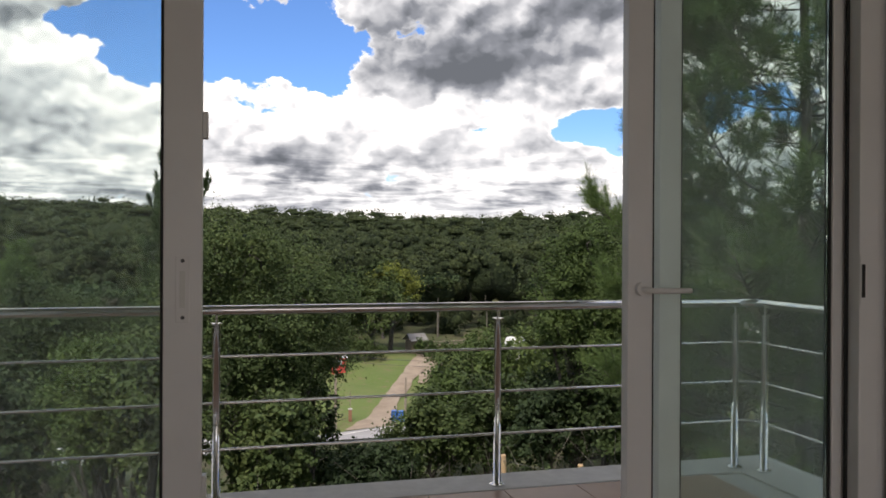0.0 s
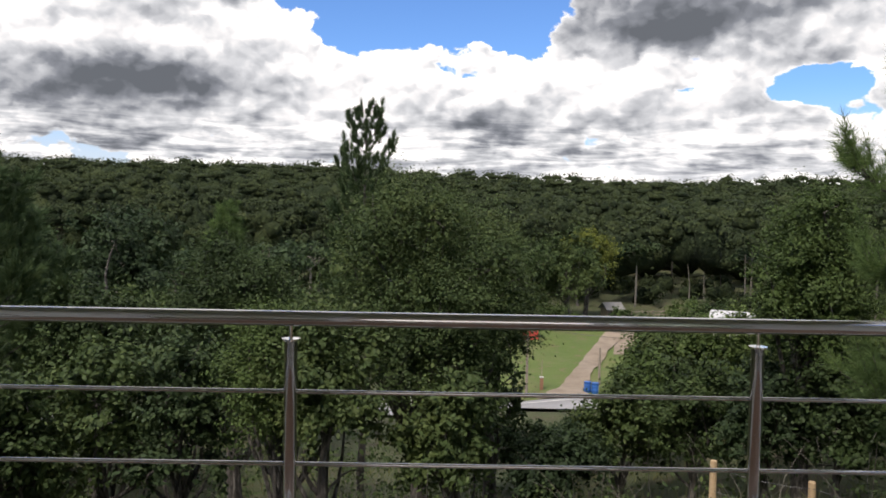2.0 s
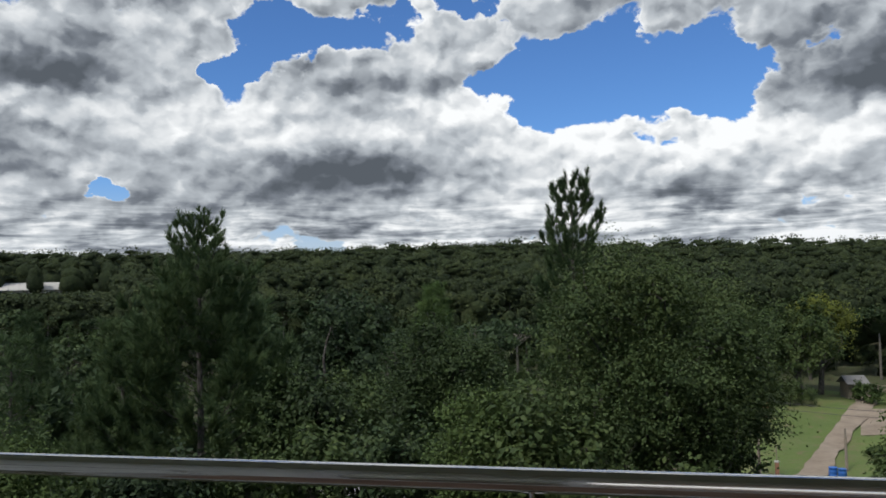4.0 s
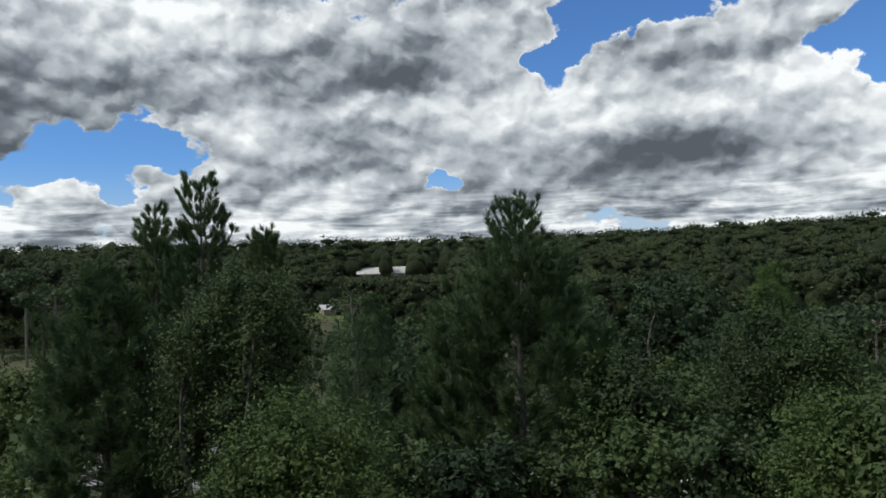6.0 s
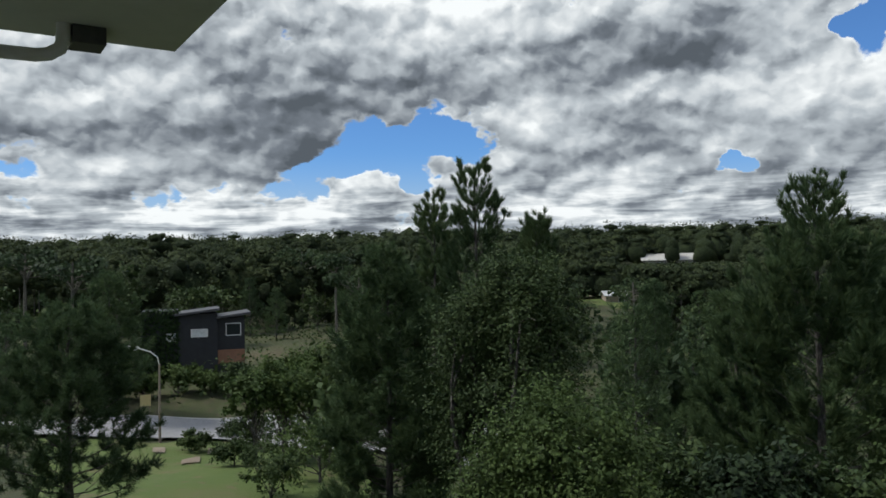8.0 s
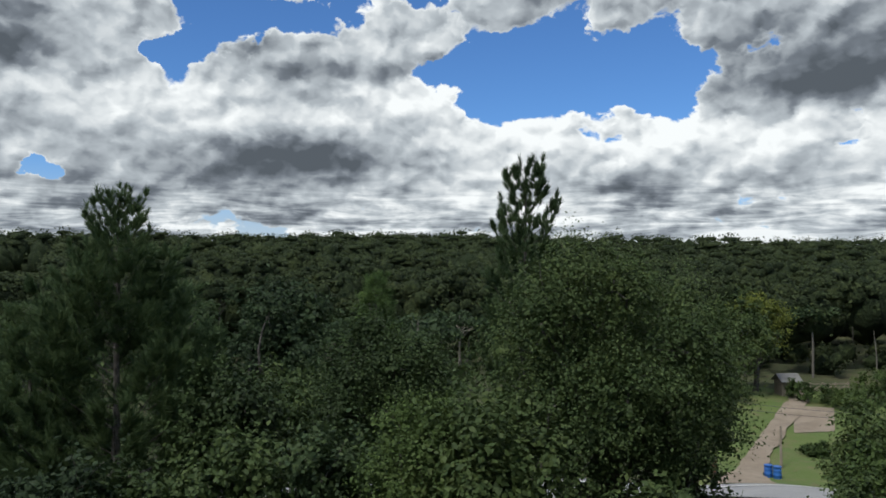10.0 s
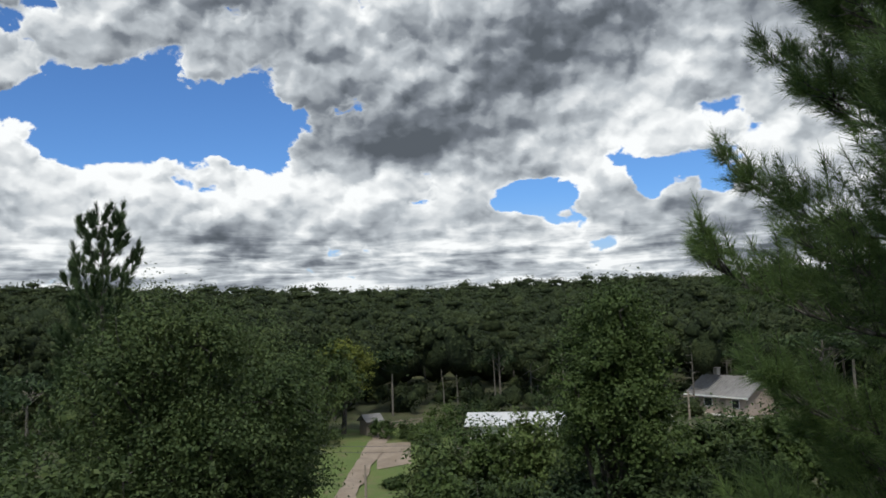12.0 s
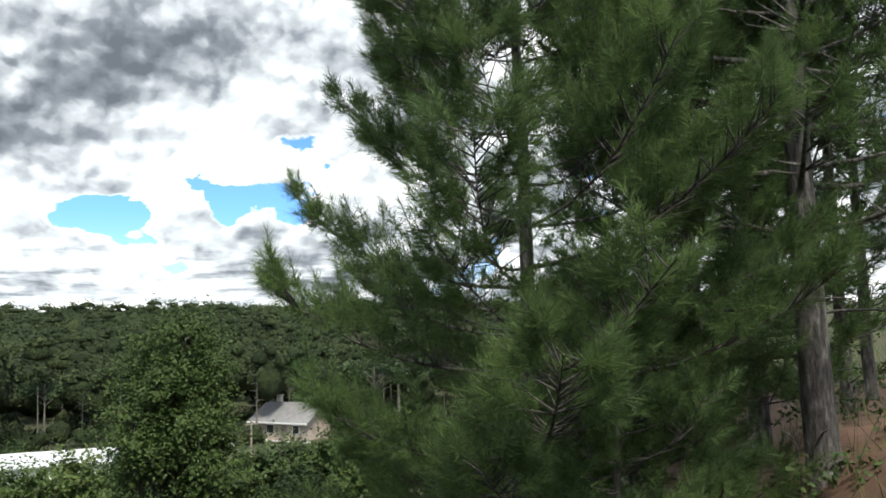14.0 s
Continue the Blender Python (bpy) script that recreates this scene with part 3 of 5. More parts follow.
def door_leaf(x0, x1, y, stile0, stile1, label, depth=0.045):
    leaf = thing("sliding_leaf", (0, 0, 0), label, "door leaf", "sliding leaves")
    h = depth / 2
    part("stile", boxes((x0, x0 + stile0, y - h, y + h, 0.02, 2.75), bevel=0.004), FRAME, leaf)
    part("stile", boxes((x1 - stile1, x1, y - h, y + h, 0.02, 2.75), bevel=0.004), FRAME, leaf)
    part("bottom_rail", boxes((x0 + stile0, x1 - stile1, y - h, y + h, 0.02, 0.13), bevel=0.003), FRAME, leaf)
    part("top_rail", boxes((x0 + stile0, x1 - stile1, y - h, y + h, 2.66, 2.75), bevel=0.003), FRAME, leaf)
    a, b = x0 + stile0, x1 - stile1
    part("gasket", boxes((a, a + 0.009, y - 0.014, y + 0.014, 0.13, 2.66), (b - 0.009, b, y - 0.014, y + 0.014, 0.13, 2.66),
                         (a + 0.009, b - 0.009, y - 0.014, y + 0.014, 0.13, 0.139), (a + 0.009, b - 0.009, y - 0.014, y + 0.014, 2.651, 2.66)), RUBBER, leaf, "black rubber gasket")
    pane = part("glass", boxes((a + 0.009, b - 0.009, y - 0.004, y + 0.004, 0.139, 2.651)), GLASS, leaf, "green-tinted dusty glass pane")
    pane.visible_shadow = False
    return leaf


left = door_leaf(-1.25, 0.0, -1.90, 0.10, 0.112, "white-framed sliding glass leaf with a recessed pull")
plate = part("pull_plate", boxes((-0.076, -0.036, -1.927, -1.922, 1.165, 1.365), bevel=0.002), FRAME, left)
part("recess", boxes((-0.064, -0.048, -1.9295, -1.9265, 1.21, 1.32), bevel=0.001), PVC, plate, "recessed grip")
part("screw", bar([(-0.056, -1.929, 1.35), (-0.056, -1.926, 1.35)], 0.006, 10), DARK_METAL, plate)
part("screw", bar([(-0.056, -1.929, 1.18), (-0.056, -1.926, 1.18)], 0.006, 10), DARK_METAL, plate)
part("bumper", boxes((0.0, 0.016, -1.92, -1.88, 1.72, 1.80), bevel=0.003), FRAME, left, "white stop block")
part("bumper", boxes((0.0, 0.014, -1.92, -1.88, 0.60, 0.70), bevel=0.003), FRAME, left, "white stop block")
right = door_leaf(1.395, 2.352, -1.93, 0.095, 0.125, "white-framed sliding glass leaf with a lever handle")
rose = part("handle_rose", bar([(1.445, -1.953, 1.255), (1.445, -1.972, 1.255)], 0.024, 18), FRAME, right)
part("handle_lever", bar([(1.445, -1.972, 1.255), (1.447, -1.998, 1.252), (1.470, -2.008, 1.250), (1.530, -2.01, 1.249), (1.605, -2.008, 1.250)], [0.010, 0.010, 0.010, 0.0095, 0.009], 12), FRAME, rose, "white lever", True)
door_leaf(1.552, 2.35, -1.865, 0.085, 0.06, "white-framed sliding glass leaf parked behind another")

# ---- railing
CAPZ, RAILS = 0.975, (0.80, 0.551, 0.301)
XL, XR, S = -1.715, 3.305, 1.588
railing = thing("balcony_railing", (0, 0, 0), "polished stainless steel railing with four round bars", "railing")
r_ = 0.125


def rail_line(z, rr, back=-1.80):
    pts = [(XL, back, z), (XL, -r_, z)]
    pts += [(XL + r_ - r_ * math.cos(a), -r_ + r_ * math.sin(a), z) for a in [math.pi / 2 * k / 6 for k in range(1, 6)]]
    pts += [(XL + r_, 0, z)] + [(XL + r_ + (XR - XL - 2 * r_) * k / 12, 0, z) for k in range(1, 12)] + [(XR - r_, 0, z)]
    pts += [(XR - r_ + r_ * math.sin(a), -r_ + r_ * math.cos(a), z) for a in [math.pi / 2 * k / 6 for k in range(1, 6)]]
    pts += [(XR, -r_, z), (XR, back, z)]
    return bar(pts, rr, 18)


part("handrail", rail_line(1.05, 0.0265), STEEL, railing, smooth_shade=True)
for z_ in RAILS:
    part("bar", rail_line(z_, 0.0075), STEEL, railing, smooth_shade=True)
posts = [(XL + r_, 0), (0, 0), (S, 0), (XR - r_, 0), (XL, -r_), (XR, -r_), (XL, -1.45), (XR, -1.45)]
for i, (px, py) in enumerate(posts):
    post = part("post", bar([(px, py, 0.004), (px, py, CAPZ)], 0.0225, 20), STEEL, railing, smooth_shade=True)
    part("base_flange", bar([(px, py, 0.004), (px, py, 0.010), (px, py, 0.016)], [0.046, 0.046, 0.03], 24), STEEL, post)
    part("cap", bar([(px, py, CAPZ), (px, py, CAPZ + 0.007)], 0.031, 24), STEEL, post)
    part("stem", bar([(px, py, CAPZ + 0.007), (px, py, 1.03)], 0.0065, 10), STEEL, post)


# ---------------------------------------------------------------- trees
def limb(bm, a, b, r0, r1, rng, sag=0.1, steps=5, sides=6):
    a, b = Vector(a), Vector(b)
    ln = (b - a).length
    off = Vector(rng.normal(0, sag * ln, 3))
    pts = [a.lerp(b, k / steps) + off * math.sin(math.pi * k / steps) for k in range(steps + 1)]
    tube(bm, pts, [r0 + (r1 - r0) * k / steps for k in range(steps + 1)], sides)
    return pts


def broadleaf(seed, height, crown_base, rx, ry, leaf, count, mat, lobes=14, label="", group="", bare=0, name="tree"):
    """A leafy tree: tapering trunk, limbs to every lobe of the crown, and thousands of leaves."""
    rng = np.random.default_rng(seed)
    root = thing(name, (0, 0, 0), label, "tree" if name == "tree" else "shrub", group)
    height = max(height, 0.7)
    crown_base = min(crown_base, 0.4 * height)
    mid = (crown_base + height) / 2
    rz = (height - crown_base) / 2
    cs, rs = [], []
    geo = (rx * ry * rz) ** (1 / 3)
    for k in range(lobes):
        up = 1.0 - 1.55 * (k + rng.uniform(0.2, 0.8)) / lobes
        a_ = 2.39996 * k + rng.normal(0, 0.35)
        flat = math.sqrt(max(0.0, 1 - up * up))
        q = rng.uniform(0.62, 0.86) if k % 5 else rng.uniform(0.2, 0.5)
        cs.append(np.array([math.cos(a_) * rx * q * flat, math.sin(a_) * ry * q * flat, mid + rz * 0.84 * q * up / 0.8]))
        rs.append(min(geo, 1.25 * rx, 1.25 * rz) * rng.uniform(0.85, 1.25) * 1.0 / lobes ** 0.36)
    bm = bmesh.new()
    tr = 0.028 * height + 0.02
    top = Vector((rng.normal(0, 0.1), rng.normal(0, 0.1), crown_base + rz * 0.9))
    spine = limb(bm, (0, 0, -0.6), top, tr, tr * 0.35, rng, 0.04, 8, 9)
    for c in cs:
        start = spine[int(rng.integers(3, 8))]
        limb(bm, start, c, tr * 0.34, tr * 0.07, rng, 0.10, 5, 5)
        for _ in range(2):
            limb(bm, c, c + unit(rng.normal(0, 1, 3)) * rs[0] * 1.1, tr * 0.07, tr * 0.02, rng, 0.1, 2, 3)
    for _ in range(bare):
        a = unit(np.array([rng.normal(), rng.normal(), 0.35]))
        s0 = spine[int(rng.integers(2, 6))]
        limb(bm, s0, np.array(s0) + a * rx * rng.uniform(0.8, 1.2), tr * 0.2, tr * 0.02, rng, 0.12, 5, 4)
    part("trunk", bm, BARK, root)
    # leaves sit in sprigs of a score or so on the outside of each lobe
    sprigs = max(30, count // 22)
    w = np.array(rs) ** 2
    own = rng.choice(len(cs), sprigs, p=w / w.sum())
    sd = unit(rng.normal(0, 1, (sprigs, 3)))
    sd[:, 2] = np.abs(sd[:, 2]) * np.where(rng.random(sprigs) < 0.74, 1, -1)
    sr = np.array(rs)[own] * (1.10 - 0.42 * rng.random(sprigs) ** 1.6 + 0.16 * np.maximum(rng.normal(0, 1, sprigs), 0))
    sp = np.array(cs)[own] + sd * sr[:, None]
    pick = rng.integers(0, sprigs, count)
    along = sd[pick] * rng.normal(0, 1, (count, 1)) * np.minimum(2.6 * leaf, 0.22 * sr[pick])[:, None]
    pos = sp[pick] + along + rng.normal(0, 1, (count, 3)) * np.minimum(1.5 * leaf, 0.16 * sr[pick])[:, None]
    inner = count // 5
    ip = np.array(cs)[own[pick[:inner]]] + sd[pick[:inner]] * (sr[pick[:inner]] * rng.uniform(0.4, 0.75, inner))[:, None]
    faces = np.concatenate([leaf_faces(rng, pos, sd[pick], leaf), leaf_faces(rng, ip, sd[pick[:inner]], leaf * 2.0, 0.9)])
    crown = new("crown", soup("crown", faces, 4, mat))
    crown.parent = root
    return root


def pine(seed, height, crown_base, reach, tufts, needle_len, needles, width, mat, label="", group="", trunk_r=0.14, bare=6, lean=0.0, droop=0.0, top_shape=0.75, sweep=0.85, tight=1.0):
    """A pine: straight trunk, whorls of upswept branches, tufts of long needles on the shoots."""
    rng = np.random.default_rng(seed)
    root = thing("pine_tree", (0, 0, 0), label, "tree", group)
    bm = bmesh.new()
    tops = [Vector((lean * (k / 9) ** 1.4 + rng.normal(0, 0.02), rng.normal(0, 0.02), -0.6 + (height + 0.5) * k / 9)) for k in range(10)]
    tube(bm, tops, [trunk_r * (1 - 0.93 * k / 9) + 0.008 for k in range(10)], 10)

    def trunk_at(z):
        f = min(max((z + 0.6) / (height + 0.5) * 9, 0), 8.999)
        return tops[int(f)].lerp(tops[int(f) + 1], f - int(f))

    P, AX, BR, LN = [], [], [], []
    fine = width < 0.012

    def brush(base, tip):
        v_ = tip - base
        P.append(tip), AX.append(v_.normalized()), BR.append(min(v_.length * 0.85, needle_len * 1.6)), LN.append(needle_len * rng.uniform(0.8, 1.1))

    z = crown_base
    while z < height - 0.25:
        f = (z - crown_base) / (height - crown_base)
        full = reach * (1 - f) ** top_shape * (0.55 + 0.45 * min(1, f * 5 + 0.35)) + 0.20
        k0 = rng.uniform(0, 6.28)
        nb = int(rng.integers(4, 7))
        for b in range(nb):
            a = k0 + 6.283 * b / nb + rng.normal(0, 0.2)
            ln = full * rng.uniform(0.6, 1.12)
            s0 = trunk_at(z + rng.normal(0, 0.08))
            rise = 0.05 + sweep * f - droop * (1 - f)
            kink = rng.normal(0, 0.12)
            pts = []
            for k in range(7):
                q = k / 6
                pts.append(s0 + Vector((math.cos(a + kink * q) * ln * q, math.sin(a + kink * q) * ln * q, ln * (rise * q * 0.6 + 0.30 * q ** 2.4 + 0.5 * sweep * f * q ** 3))))
            br = max(0.010, trunk_r * 0.30 * (1 - 0.7 * f) * ln / reach)
            tube(bm, pts if fine else pts[::2], [br * (1 - 0.8 * k / 6) for k in (range(7) if fine else range(0, 7, 2))], 5 if fine else 3)
            for j in range(max(1, int(tufts * ln / reach))):
                q = rng.uniform(0.22, 0.97) ** 0.7
                i = min(int(q * 6), 5)
                at = pts[i].lerp(pts[i + 1], q * 6 - i)
                along = (pts[i + 1] - pts[i]).normalized()
                sd = Vector((-math.sin(a), math.cos(a), 0)) * (1 if j % 2 else -1)
                sl = (0.20 + 0.34 * (1 - q)) * min(ln, 2.2) * rng.uniform(0.6, 1.2) + 0.12
                dr = (along * rng.uniform(0.25, 0.9) + sd * rng.uniform(0.35, 1.0) + Vector((0, 0, rng.uniform(-0.15, 0.7)))).normalized()
                mid_ = at + dr * sl * 0.55
                tip = at + dr * sl + Vector((0, 0, sl * rng.uniform(0.15, 0.4)))
                if sl > 0.16 and width < 0.0085:
                    tube(bm, [at, mid_, tip], [br * 0.3 + 0.003, 0.005, 0.004], 3, caps=False)
                brush(mid_, tip)
                if sl > 0.45:
                    for w_ in (-1, 1):
                        brush(mid_, mid_ + (dr + sd.cross(dr) * 0.3 + Vector((0, 0, 0.25)) + dr.cross(Vector((0, 0, 1))) * 0.8 * w_).normalized() * sl * 0.42)
            brush(pts[4], pts[6])
        z += (0.23 + 0.27 * (1 - f)) * rng.uniform(0.75, 1.25) * max(0.6, min(1.4, height / 8))
    for k in range(3):
        brush(trunk_at(height - 0.45 - 0.35 * k), trunk_at(height - 0.30 * k) + Vector((0, 0, 0.01)))
    for _ in range(bare):
        zb = rng.uniform(0.5, max(0.8, crown_base + 0.4))
        a = rng.uniform(0, 6.28)
        s0 = trunk_at(zb)
        e = s0 + Vector((math.cos(a), math.sin(a), rng.uniform(-0.1, 0.5))) * rng.uniform(0.4, 1.3)
        limb(bm, s0, e, 0.022, 0.005, rng, 0.08, 4, 4)
    part("trunk", bm, BARK, root, smooth_shade=True)
    f = needle_faces(rng, np.array(P), np.array(AX), np.array(BR), np.array(LN), needles, width, tight)
    crown = new("needles", soup("needles", f, 3, mat))
    crown.parent = root
    return root


def stand(ob, az, d, turn=0.0, sink=0.0):
    x, y = polar(az, d)
    ob.matrix_world = pose(x, y, gz(x, y) - sink, 0, 0, turn)
    return ob


def tall(az, d, top_el):
    """How tall a tree d metres off must be for its top to reach that elevation."""
    x, y = polar(az, d)
    return 1.5 + d * math.tan(radians(top_el)) - gz(x, y)


def put_broadleaf(seed, az, d, top_el, half_deg, leaf, count, mat, label, low_el=None, lobes=14, bare=0, group="trees round the house", name="tree"):
    h = tall(az, d, top_el)
    rx = d * math.tan(radians(half_deg))
    base = h * 0.25 if low_el is None else max(0.3, tall(az, d, low_el))
    return stand(broadleaf(seed, h, base, rx, rx * 0.9, leaf, count, mat, lobes, label, group, bare, name), az, d, seed * 37.0)


def put_pine(seed, az, d, top_el, reach, base, tufts, nl, n, wd, mat, label, trunk_r=0.13, group="pines round the house", **more):
    return stand(pine(seed, tall(az, d, top_el) - 0.15, base, reach, tufts, nl, n, wd, mat, label, group, trunk_r, **more), az, d, seed * 51.0)


# broad-leaved trees below the balcony
put_broadleaf(11, -1.2, 15.0, 2.6, 10.4, 0.062, 95000, LEAF, "large dense green broad-leaved tree below the balcony", -19.0, 60)
put_broadleaf(12, 14.0, 17.0, -2.4, 5.6, 0.072, 34000, LEAF, "green broad-leaved tree with a loose crown", -17.0, 26)
put_broadleaf(13, 11.2, 11.5, -8.3, 5.0, 0.06, 24000, LEAF_FRESH, "fresh green young tree on the slope", -22.0, 22)
put_broadleaf(14, 53.0, 16.0, 1.3, 5.9, 0.062, 60000, LEAF, "dense green broad-leaved tree on the slope", -19.0, 40, 6)
put_broadleaf(15, 50.2, 11.5, -8.6, 7.2, 0.06, 40000, LEAF_FRESH, "fresh green tree in front of taller trees", -24.0, 30)
put_broadleaf(16, -30.6, 17.0, 1.9, 4.6, 0.075, 34000, LEAF_FRESH, "tall light-green tree with visible limbs", -13.5, 34, 3)
put_broadleaf(17, -10.2, 95.0, -1.6, 3.0, 0.30, 10000, LEAF, "rounded green tree beside the drive", -7.6, 24)
put_broadleaf(23, -11.4, 98.0, -0.8, 1.7, 0.30, 4200, LEAF_YELLOW, "tree with a bright yellow-green crown behind the drive", -6.0, 12)
put_broadleaf(18, -6.8, 94.0, -2.0, 3.0, 0.42, 4500, LEAF, "green tree beside the drive", -7.8, 14)
put_broadleaf(19, 21.7, 46.0, -0.5, 3.2, 0.30, 6000, LEAF_DARK, "dark rounded tree in the valley", -8.0, 12)
put_broadleaf(20, 25.0, 20.0, -6.5, 4.0, 0.14, 8000, LEAF, "grey-green tree on the slope", -15.0, 10, 4)
put_broadleaf(21, 20.0, 24.0, -6.0, 3.8, 0.16, 8000, LEAF, "green tree on the slope", -15.0, 10, 3)
put_broadleaf(22, 6.0, 11.0, -9.5, 5.0, 0.11, 8000, LEAF, "leafy young tree under the balcony", -18.0, 10, 4)
for k, (az, d, te, hd) in enumerate([(-18.4, 27.0, -8.0, 2.9), (-21.8, 27.0, -6.9, 3.2), (-25.4, 26.0, -7.2, 3.2), (-29.0, 24.0, -7.2, 3.0), (-18.0, 21.0, -10.4, 3.0), (-33.5, 21.0, -7.5, 3.0), (-37.4, 22.0, -7.6, 3.2), (-42.0, 22.0, -7.0, 3.2)]):
    put_broadleaf(40 + k, az, d, te, hd, 0.135, 6500, LEAF_FRESH if k % 3 else LEAF, "bushy light-green small tree on the slope", -22.0, 14, 1, "bushes below the railing")

for k, (az, d, te, hd) in enumerate([(-17.5, 17.0, -12.5, 3.4), (-22.5, 17.5, -11.2, 3.6), (-28.0, 17.0, -10.6, 3.6), (-33.5, 16.5, -10.2, 3.4), (-39.0, 17.5, -9.6, 3.4), (18.5, 13.0, -9.8, 4.2), (24.5, 14.0, -9.0, 4.2), (31.0, 14.0, -11.5, 4.0), (37.0, 13.5, -11.0, 4.2), (43.0, 14.0, -11.0, 3.6), (-4.0, 11.0, -14.0, 4.4), (-12.5, 15.0, -18.5, 4.0), (-6.6, 16.5, -3.0, 3.4), (-9.0, 20.0, -17.4, 3.0), (-13.0, 22.0, -16.8, 2.6)]):
    put_broadleaf(160 + k, az, d, te, hd, 0.115, 6000, (LEAF, LEAF, LEAF_DARK)[k % 3], "dense dark green bush on the slope", -26.0, 14, 1, "bushes below the railing")

for k, (az, d, te, hd) in enumerate([(-50.0, 16.0, -6.5, 4.0), (-56.5, 18.0, -5.2, 4.0), (-62.0, 17.0, -5.0, 3.6), (-67.0, 20.0, -3.6, 3.4), (-72.5, 24.0, -3.0, 3.0), (-47.0, 24.0, -5.6, 3.6)]):
    put_broadleaf(180 + k, az, d, te, hd, 0.13, 4500, LEAF_FRESH, "light yellow-green bush behind the pines", -14.0, 10, 2, "bushes behind the pines")

# pines
put_pine(61, 4.3, 19, 7.95, 1.15, 3.4, 16, 0.2, 64, 0.0085, NEEDLE_DARK, "young pine with an upright tip above the other trees", 0.11, top_shape=0.6, tight=0.55, sweep=1.15)
put_pine(62, 32.5, 23, 5.5, 4.3, 0.8, 44, 0.26, 30, 0.015, NEEDLE_DARK, "broad dark green pine on the slope", 0.16, top_shape=1.05, tight=0.55, sweep=1.15)
put_pine(63, 55.3, 20, 7.9, 1.25, 3.2, 16, 0.2, 64, 0.0085, NEEDLE_DARK, "slender pine with an open tip", 0.11, top_shape=0.7, tight=0.55, sweep=1.15)
put_pine(64, 58.3, 21, 5.5, 0.85, 3.2, 16, 0.2, 64, 0.0085, NEEDLE_DARK, "slender young pine beside taller pines", 0.10, top_shape=0.7, tight=0.55, sweep=1.15)
put_pine(65, 51, 22, 3.9, 0.85, 3.2, 16, 0.2, 64, 0.0085, NEEDLE_DARK, "slender young pine beside taller pines", 0.10, top_shape=0.7, tight=0.55, sweep=1.15)
put_pine(66, 61.8, 19, 1.5, 1.9, 1, 24, 0.22, 36, 0.012, NEEDLE_DARK, "dark pine beside the lawn", 0.12)
put_pine(67, 42.8, 34, -1.4, 1.5, 1, 14, 0.26, 30, 0.014, NEEDLE_DARK, "narrow pine in the valley", 0.12)
put_pine(68, 15, 34, 0.4, 2.2, 1, 18, 0.28, 30, 0.014, NEEDLE, "light-green conical pine in the valley", 0.14, top_shape=0.9)
put_pine(69, 37.6, 25, -1.6, 2, 1, 18, 0.26, 30, 0.012, NEEDLE_DARK, "green pine on the slope", 0.13)
put_pine(70, 26.6, 26, -3.5, 1.6, 1, 16, 0.26, 30, 0.012, NEEDLE_DARK, "small green pine on the slope", 0.12)
put_pine(71, 83, 26, -2, 2.6, 0.8, 20, 0.26, 30, 0.012, NEEDLE_DARK, "dark pine at the edge of the lawn", 0.15)
put_pine(72, 80.5, 60.0, 0.3, 3.0, 1.5, 10, 0.4, 20, 0.020, NEEDLE_DARK, "dark pine across the street", 0.2)
# the pine grove beside the house
put_pine(81, -55.6, 9.6, 40, 3.2, 0.6, 46, 0.2, 60, 0.0034, NEEDLE, "large leaning pine with bushy bright needles", 0.13, bare=10, top_shape=0.36, droop=0.25, sweep=0.45)
put_pine(82, -74.2, 10.6, 48, 3, 3, 18, 0.2, 60, 0.0042, NEEDLE, "tall pine with a thick grey flaking trunk", 0.205, bare=14, top_shape=0.5, droop=0.2, sweep=0.45)
put_pine(83, -66.9, 12, 36, 2.8, 1.8, 18, 0.2, 56, 0.0048, NEEDLE, "tall pine among other pines", 0.13, bare=8, top_shape=0.55, droop=0.3, sweep=0.45)
# the shade deeper in the grove is put into darker needle colour
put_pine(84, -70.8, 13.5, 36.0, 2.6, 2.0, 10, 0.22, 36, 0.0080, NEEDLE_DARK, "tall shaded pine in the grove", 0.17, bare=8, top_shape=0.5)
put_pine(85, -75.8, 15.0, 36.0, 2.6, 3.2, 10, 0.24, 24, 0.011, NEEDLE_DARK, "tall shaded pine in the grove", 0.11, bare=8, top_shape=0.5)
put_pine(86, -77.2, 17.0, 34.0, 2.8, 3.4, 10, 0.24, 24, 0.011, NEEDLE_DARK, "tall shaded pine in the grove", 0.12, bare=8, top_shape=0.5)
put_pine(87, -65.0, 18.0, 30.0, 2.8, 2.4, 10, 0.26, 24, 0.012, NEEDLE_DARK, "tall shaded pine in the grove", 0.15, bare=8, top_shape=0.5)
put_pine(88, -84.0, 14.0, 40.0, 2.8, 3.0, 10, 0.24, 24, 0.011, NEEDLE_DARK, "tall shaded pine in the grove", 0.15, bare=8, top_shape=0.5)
put_pine(89, -61.4, 9.2, 6.0, 1.5, 1.6, 12, 0.18, 70, 0.0036, NEEDLE, "thin young pine with a dark slim trunk", 0.05, bare=5)


